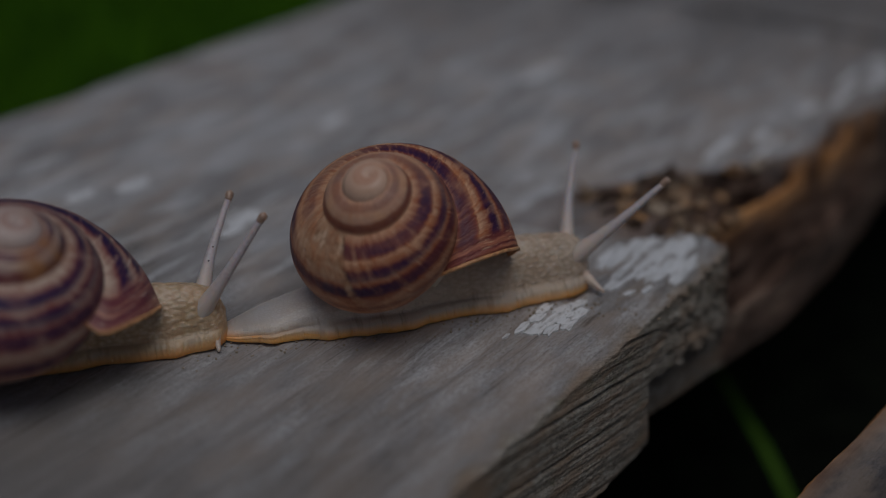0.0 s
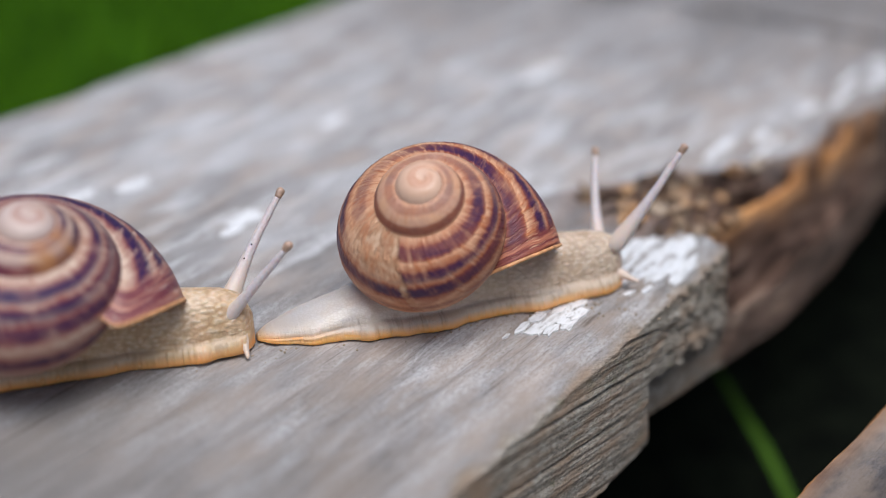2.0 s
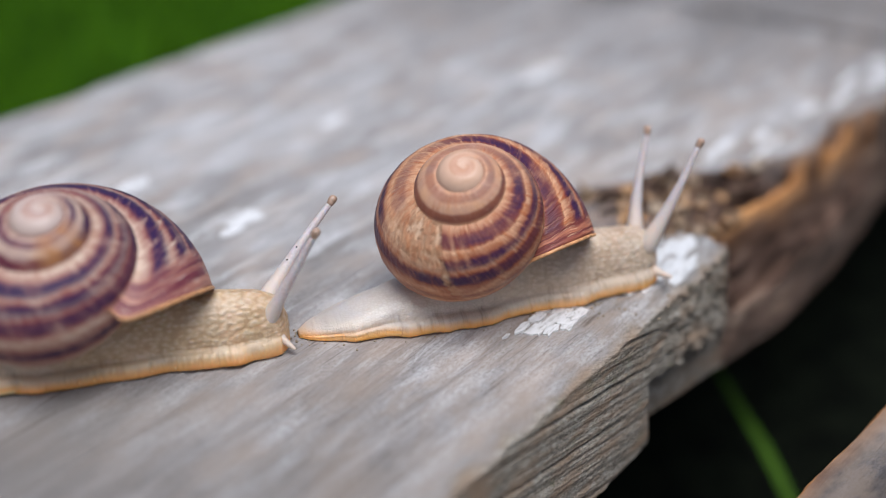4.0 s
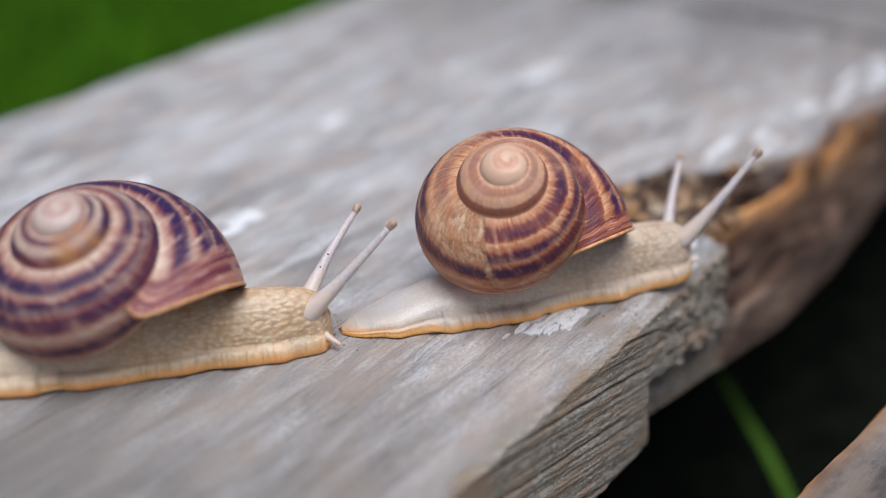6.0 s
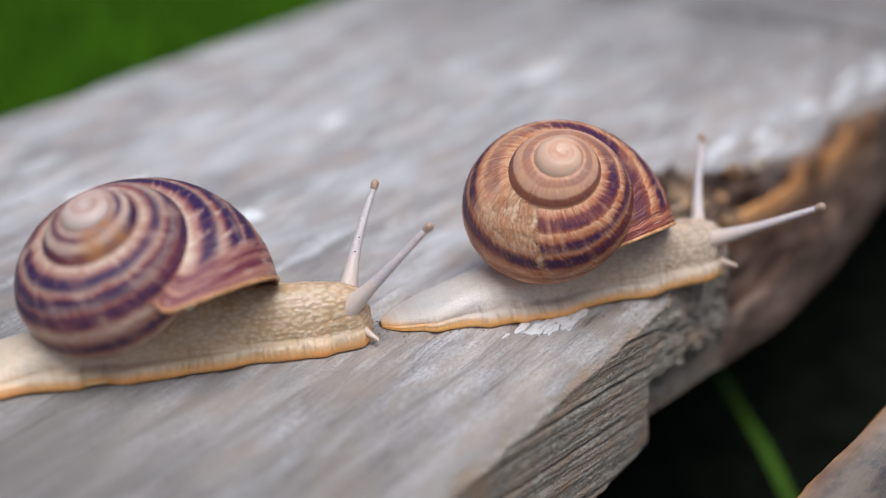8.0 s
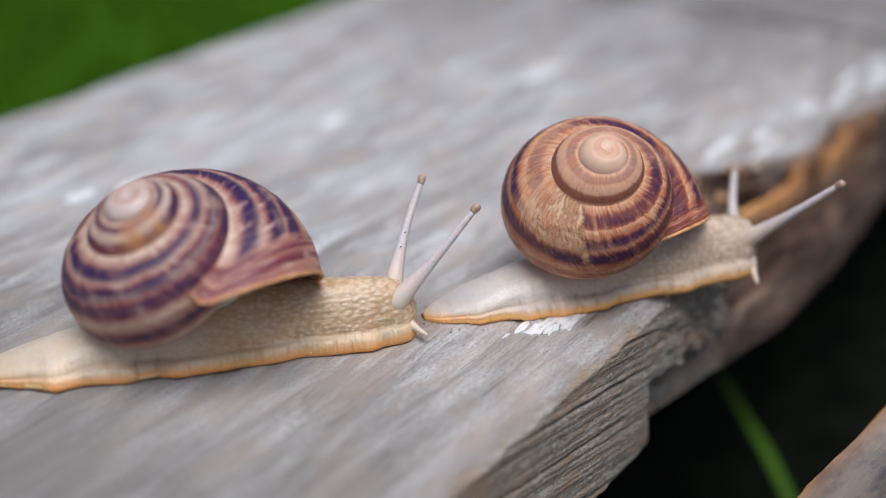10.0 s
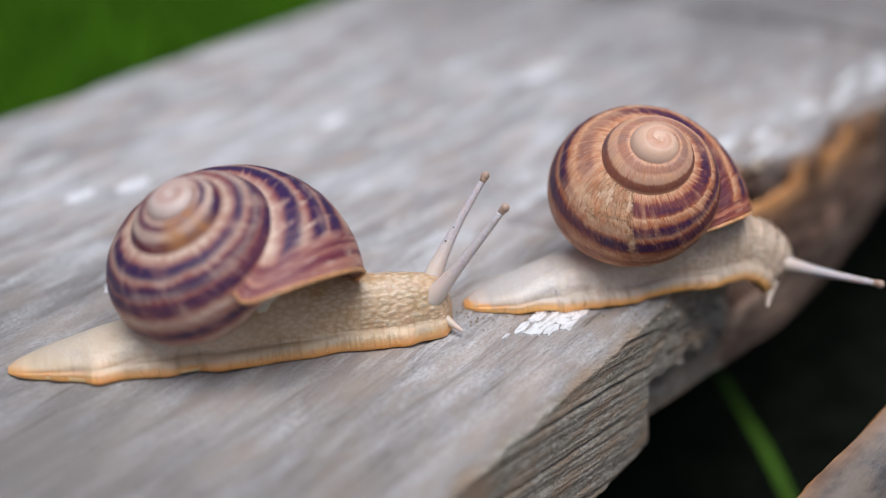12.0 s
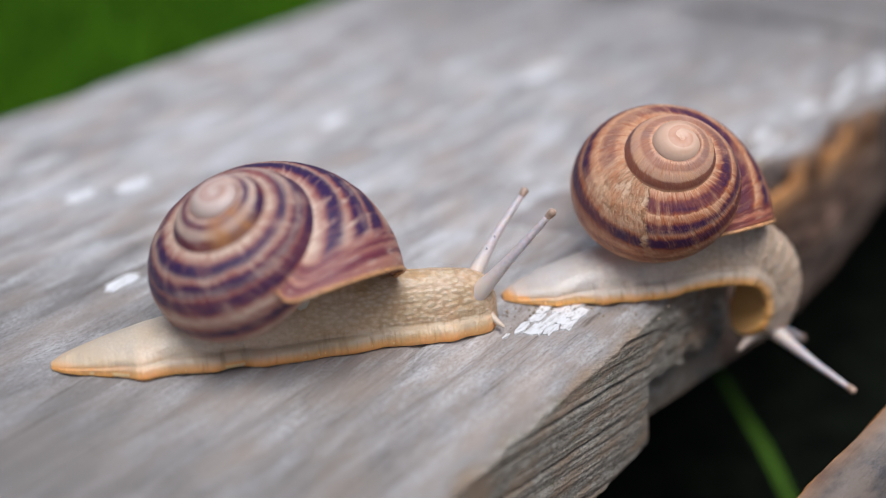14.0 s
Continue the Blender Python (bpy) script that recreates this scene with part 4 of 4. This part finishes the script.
def build_grit():
    rng = random.Random(5)
    verts, faces = [], []
    turn = pose(0, 0, 0, 0, 0, -GRAIN).to_3x3()
    for i in range(520):
        k = rng.random()
        x, y = -0.06 + 0.10 * k + rng.gauss(0, 0.006), 0.2235 + 0.022 * k + rng.gauss(0, 0.003)
        l = turn @ Vector((x, y, 0))
        z = TOP + float(board_top(np.array([l.x]), np.array([l.y]))[0][0])
        r = rng.uniform(0.00008, 0.00036)
        bm = bmesh.new()
        bmesh.ops.create_icosphere(bm, subdivisions=1, radius=r)
        o = len(verts)
        verts += [(x + v.co.x * rng.uniform(0.7, 1.3), y + v.co.y, z + r * 0.3 + v.co.z) for v in bm.verts]
        faces += [tuple(o + v.index for v in f.verts) for f in bm.faces]
        bm.free()
    tagged(new("grit", mesh_of("grit", verts, faces, GRIT, smooth=False)), "grains of grit on the board", "grit", kind="stuff")


build_grit()


# ---- way of the two snails ----
# tail tip (x, y), heading in degrees, arc length at which the sole leaves the board, bend downwards in degrees, stretch of the body
FRONT_WAY = [(0.0, -0.0497, 0.2300, 17.5, 0.120, 0, 1.00), (1.5, -0.0430, 0.2288, 19.0, 0.110, 0, 1.00), (3.0, -0.0366, 0.2298, 19.3, 0.105, 0, 1.00),
             (5.5, -0.0248, 0.2312, 20.8, 0.095, 0, 1.00), (7.5, -0.0162, 0.2336, 20.5, 0.085, 3, 0.99), (8.2, -0.0130, 0.2348, 20.3, 0.082, 6, 0.98),
             (10.5, -0.0021, 0.2392, 18.8, 0.075, 13, 0.95), (11.0, 0.0002, 0.2405, 18.2, 0.0725, 20, 0.94), (11.5, 0.0026, 0.2418, 17.7, 0.070, 34, 0.92),
             (12.0, 0.0050, 0.2431, 17.2, 0.0662, 55, 0.91), (12.5, 0.0073, 0.2443, 16.8, 0.0632, 84, 0.90), (13.0, 0.0097, 0.2453, 16.4, 0.0602, 100, 0.90),
             (13.5, 0.0120, 0.2462, 16.0, 0.0572, 108, 0.90), (14.0, 0.0142, 0.2470, 15.6, 0.0550, 115, 0.90)]
REAR_WAY = [(0.0, -0.1415, 0.2092, 13.4, 0.2, 0, 1.0), (1.5, -0.1368, 0.2075, 13.4, 0.2, 0, 1.0), (3.0, -0.1320, 0.2066, 13.2, 0.2, 0, 1.0),
            (5.5, -0.1205, 0.2076, 13.0, 0.2, 0, 1.0), (7.5, -0.1126, 0.2098, 12.9, 0.2, 0, 1.0), (8.2, -0.1090, 0.2106, 12.9, 0.2, 0, 1.0), (10.5, -0.0970, 0.2137, 12.8, 0.2, 0, 0.99),
            (12.5, -0.0890, 0.2163, 12.4, 0.2, 0, 0.985), (14.0, -0.0825, 0.2174, 12.5, 0.2, 0, 1.0)]
BEND_RADIUS = 0.0095


def glide(way, t):
    """The row of a way at t seconds, eased from row to row."""
    times = np.array([r[0] for r in way])
    out = []
    for k in range(1, len(way[0])):
        v = np.array([r[k] for r in way], float)
        slope = np.gradient(v, times)
        i = int(np.clip(np.searchsorted(times, t) - 1, 0, len(times) - 2))
        h = times[i + 1] - times[i]
        a = (t - times[i]) / h
        out.append((1 + 2 * a) * (1 - a) ** 2 * v[i] + a * (1 - a) ** 2 * h * slope[i]
                   + a * a * (3 - 2 * a) * v[i + 1] + a * a * (a - 1) * h * slope[i + 1])
    return out


def sole_frame(way, t, s):
    """Place of the sole's middle line, its heading and its dip in radians, at arc length s from the tail."""
    x, y, heading, leave, bend, stretch = glide(way, t)
    s = s * stretch
    h, bend = math.radians(heading), max(0.0, math.radians(bend))
    over = max(0.0, s - leave)
    arc = min(over, BEND_RADIUS * bend)
    a = arc / BEND_RADIUS
    run = min(s, leave) + BEND_RADIUS * math.sin(a) + (over - arc) * math.cos(a)
    drop = BEND_RADIUS * (1 - math.cos(a)) + (over - arc) * math.sin(a)
    return (x + run * math.cos(h), y + run * math.sin(h), -drop), h, a


# shells: seconds, place, turn in degrees
# stalks and feelers: seconds, heading and rise in degrees, millimetres that stand out of the head
FRONT_SHELL = [
    (0, -0.01571, 0.22408, 0.20328, 28.8, -9.1, -2.3), (0.5, -0.01346, 0.22504, 0.20379, 26.1, -11.4, -1.6), (1, -0.01017, 0.22540, 0.20333, 27.9, -9.5, -0.7),
    (1.5, -0.00742, 0.22554, 0.20229, 29.5, -8.9, -0.2), (2, -0.00462, 0.22597, 0.20181, 30.7, -8.2, 0.8), (2.5, -0.00228, 0.22688, 0.20223, 30.1, -7.9, 2.5),
    (3, 0.00001, 0.22773, 0.20260, 29.6, -8.0, 3.3), (5.5, 0.01005, 0.23131, 0.20339, 29.2, -8.0, 2.0), (6, 0.01313, 0.23192, 0.20332, 29.5, -7.7, 2.8),
    (6.5, 0.01636, 0.23270, 0.20333, 30.2, -6.9, 2.8), (7, 0.01930, 0.23360, 0.20365, 30.1, -6.2, 3.1), (7.5, 0.02252, 0.23427, 0.20346, 31.1, -5.0, 3.3),
    (8, 0.02510, 0.23520, 0.20379, 30.4, -5.1, 4.5), (10.5, 0.03774, 0.23853, 0.20336, 31.2, -3.8, 8.1), (11, 0.04079, 0.23953, 0.20395, 31.3, -3.2, 8.4),
    (11.5, 0.04393, 0.24026, 0.20414, 32.0, -2.4, 7.4), (12, 0.04670, 0.24099, 0.20434, 32.4, -1.8, 6.6), (12.5, 0.04780, 0.24188, 0.20484, 31.4, -2.5, 6.3),
    (13, 0.04868, 0.24244, 0.20461, 31.4, -2.2, 4.2), (13.5, 0.05015, 0.24300, 0.20434, 31.7, -0.9, 2.9), (14, 0.05181, 0.24338, 0.20373, 32.3, 1.5, 0.2),]
REAR_SHELL = [
    (0, -0.07891, 0.20620, 0.20321, 21.7, 5.5, 37.8), (0.5, -0.07930, 0.20672, 0.20424, 20.0, 4.8, 35.8), (1, -0.07842, 0.20687, 0.20453, 19.8, 4.5, 35.5),
    (1.5, -0.07758, 0.20688, 0.20455, 19.1, 3.6, 34.6), (2, -0.07723, 0.20726, 0.20415, 19.1, 2.4, 31.7), (2.5, -0.07743, 0.20791, 0.20430, 19.7, 0.1, 29.0),
    (3, -0.07738, 0.20843, 0.20417, 19.8, -1.4, 25.7), (5.5, -0.07569, 0.21193, 0.20334, 18.9, -8.6, 13.2), (6, -0.07491, 0.21253, 0.20296, 18.9, -9.6, 10.7),
    (6.5, -0.07434, 0.21322, 0.20289, 18.7, -10.9, 8.4), (7, -0.07333, 0.21338, 0.20309, 18.4, -11.8, 7.8), (7.5, -0.07187, 0.21343, 0.20307, 18.0, -12.5, 7.0),
    (8, -0.07017, 0.21356, 0.20319, 17.8, -13.1, 6.6), (10.5, -0.06040, 0.21508, 0.20484, 18.2, -15.1, -1.1), (11, -0.05853, 0.21514, 0.20470, 18.4, -15.6, -2.2),
    (11.5, -0.05631, 0.21526, 0.20449, 18.8, -15.7, -2.2), (12, -0.05427, 0.21554, 0.20462, 19.5, -15.7, -2.0), (12.5, -0.05208, 0.21577, 0.20464, 19.8, -15.5, -2.2),
    (13, -0.05019, 0.21595, 0.20456, 20.1, -15.4, -2.2), (13.5, -0.04804, 0.21624, 0.20471, 20.5, -15.2, -2.5), (14, -0.04589, 0.21639, 0.20456, 20.8, -15.3, -2.6),]
FRONT_FAR = [
    (0, 80, 47, 26.1), (0.5, 73, 47, 26.3), (1, 82, 47, 26.7), (1.5, 90, 47, 26), (2, 91, 47, 23.8), (2.5, 80, 48, 26.8), (3, 66, 60, 27),
    (5.5, 95, 49, 27), (6, 74, 41, 21.5), (6.5, 74, 48, 24.1), (7, 78, 48, 25.4), (7.5, 81, 48, 26.1), (8, 83, 48, 24.6), (10.5, 80, 18, 21.5),
    (11, 82, 21, 21.5), (11.5, 84, 8, 21.5), (12, 78, -6, 21.5), (12.5, 60, -26, 21.5), (13, 51, -35, 21.5), (13.5, 40, -35, 21.5), (14, 35, -34, 21.5),]
FRONT_NEAR = [
    (0, 10, 40, 27.4), (0.5, 12, 44, 29.1), (1, 18, 51, 29.7), (1.5, 21, 54, 30.2), (2, 21, 54, 30.2), (2.5, 42, 64, 30), (3, 43, 65, 29.4),
    (5.5, 14, 50, 28), (6, 14, 51, 28.4), (6.5, 2, 38, 28.8), (7, -8, 21, 27.5), (7.5, -30, 20, 27), (8, -15, 26, 27), (10.5, -28, 44, 26.6),
    (11, -31, 33, 25.7), (11.5, -40, 12, 25.3), (12, -42, 7, 24.9), (12.5, -51, -7, 25.9), (13, -57, -14, 26.5), (13.5, -56, -13, 25.9), (14, -55, -10, 25.9),]
REAR_FAR = [
    (0, 76, 41, 25.1), (0.5, 66, 38, 26.6), (1, 60, 37, 27), (1.5, 54, 42, 27), (2, 54, 47, 27), (2.5, 39, 49, 27.4), (3, 32, 43, 27.8),
    (5.5, 68, 41, 27), (6, 59, 35, 25.1), (6.5, 45, 26, 24.5), (7, 45, 27, 25.7), (7.5, 61, 44, 27), (8, 72, 45, 27), (10.5, 66, 50, 27),
    (11, 59, 63, 27.8), (11.5, 45, 59, 28.3), (12, 36, 55, 28), (12.5, 51, 55, 27), (13, 58, 46, 27), (13.5, 65, 43, 26.9), (14, 52, 37, 25.3),]
REAR_NEAR = [
    (0, 9, 56, 25.6), (0.5, 14, 65, 25.5), (1, 18, 69, 22), (1.5, -11, 60, 21.5), (2, -1, 51, 21.5), (2.5, 5, 57, 21.5), (3, -13, 66, 21.5),
    (5.5, 11, 49, 27), (6, 13, 46, 27), (6.5, -1, 47, 25.4), (7, -4, 41, 25.4), (7.5, -4, 42, 25.8), (8, -2, 49, 26.5), (10.5, 25, 45, 27.4),
    (11, 25, 45, 27.3), (11.5, 0, 49, 27), (12, -1, 55, 27), (12.5, -2, 61, 27), (13, -2, 61, 25.7), (13.5, -3, 61, 26), (14, -7, 53, 26),]
FRONT_LOW = [
    (0, -46, -18, 7), (1.5, -35, -3, 5.8), (3, -47, -16, 7), (5.5, -25, 23, 3.2), (7.5, -34, 9, 4.8), (10.5, -91, -40, 7), (11, -101, -41, 7),
    (11.5, -105, -41, 7), (12, -108, -40, 7), (12.5, -100, -39, 7), (13, -119, -38, 7), (13.5, -133, -33, 7), (14, -144, -27, 7),]
REAR_LOW = [
    (0, -73, -38, 5.5), (1.5, -74, -37, 6.3), (3, -48, -30, 5.1), (5.5, -25, -20, 5.2), (7.5, -30, -22, 5.0), (10.5, -30, -20, 5.6), (12.5, -32, -22, 5.4),
    (14, -38, -24, 5.2),]


def body_pose(way, t, s):
    (x, y, z), h, dip = sole_frame(way, t, s)
    return pose(x, y, TOP + z + 0.0003, 0, math.degrees(dip), math.degrees(h))


def stalk_rows(way, length, table, reach, at, across, up, mirror=0.0):
    rows = []
    for t, heading, rise, shown in table:
        base = body_pose(way, t, at * length) @ Vector((0, across, up))
        a, e = radians(heading + mirror), radians(rise)
        d = Vector((math.cos(a) * math.cos(e), math.sin(a) * math.cos(e), math.sin(e)))
        m = d.to_track_quat("Z", "Y").to_matrix().to_4x4()
        rows.append((t, Matrix.Translation(base + d * (shown / 1000 - reach)) @ m))
    return rows


def motions():
    times = [i * 0.5 for i in range(29)]
    for snail, way, shell, far, near, low in ((FRONT, FRONT_WAY, FRONT_SHELL, FRONT_FAR, FRONT_NEAR, FRONT_LOW), (REAR, REAR_WAY, REAR_SHELL, REAR_FAR, REAR_NEAR, REAR_LOW)):
        n = snail["length"]
        home = {t: body_pose(way, t, 0.0) for t in times}
        walk(snail["root"], [(t, home[t]) for t in times])
        for ob, s in snail["body"]:
            walk(ob, [(t, home[t].inverted() @ body_pose(way, t, s)) for t in times])
        sets = [(snail["shell"], [(r[0], pose(*r[1:])) for r in shell]),
                (snail["far"], stalk_rows(way, n, far, LONG, 0.952, 0.0029, 0.0085)), (snail["near"], stalk_rows(way, n, near, LONG, 0.952, -0.0029, 0.0085)),
                (snail["low"], stalk_rows(way, n, low, SHORT, 0.972, -0.0034, 0.0034)), (snail["low_far"], stalk_rows(way, n, [(t, h, e, 0.6 * k) for t, h, e, k in low], SHORT, 0.970, 0.0030, 0.0040, 45.0))]
        for ob, rows in sets:
            walk(ob, [(t, body_pose(way, t, 0.0).inverted() @ m) for t, m in rows])


motions()
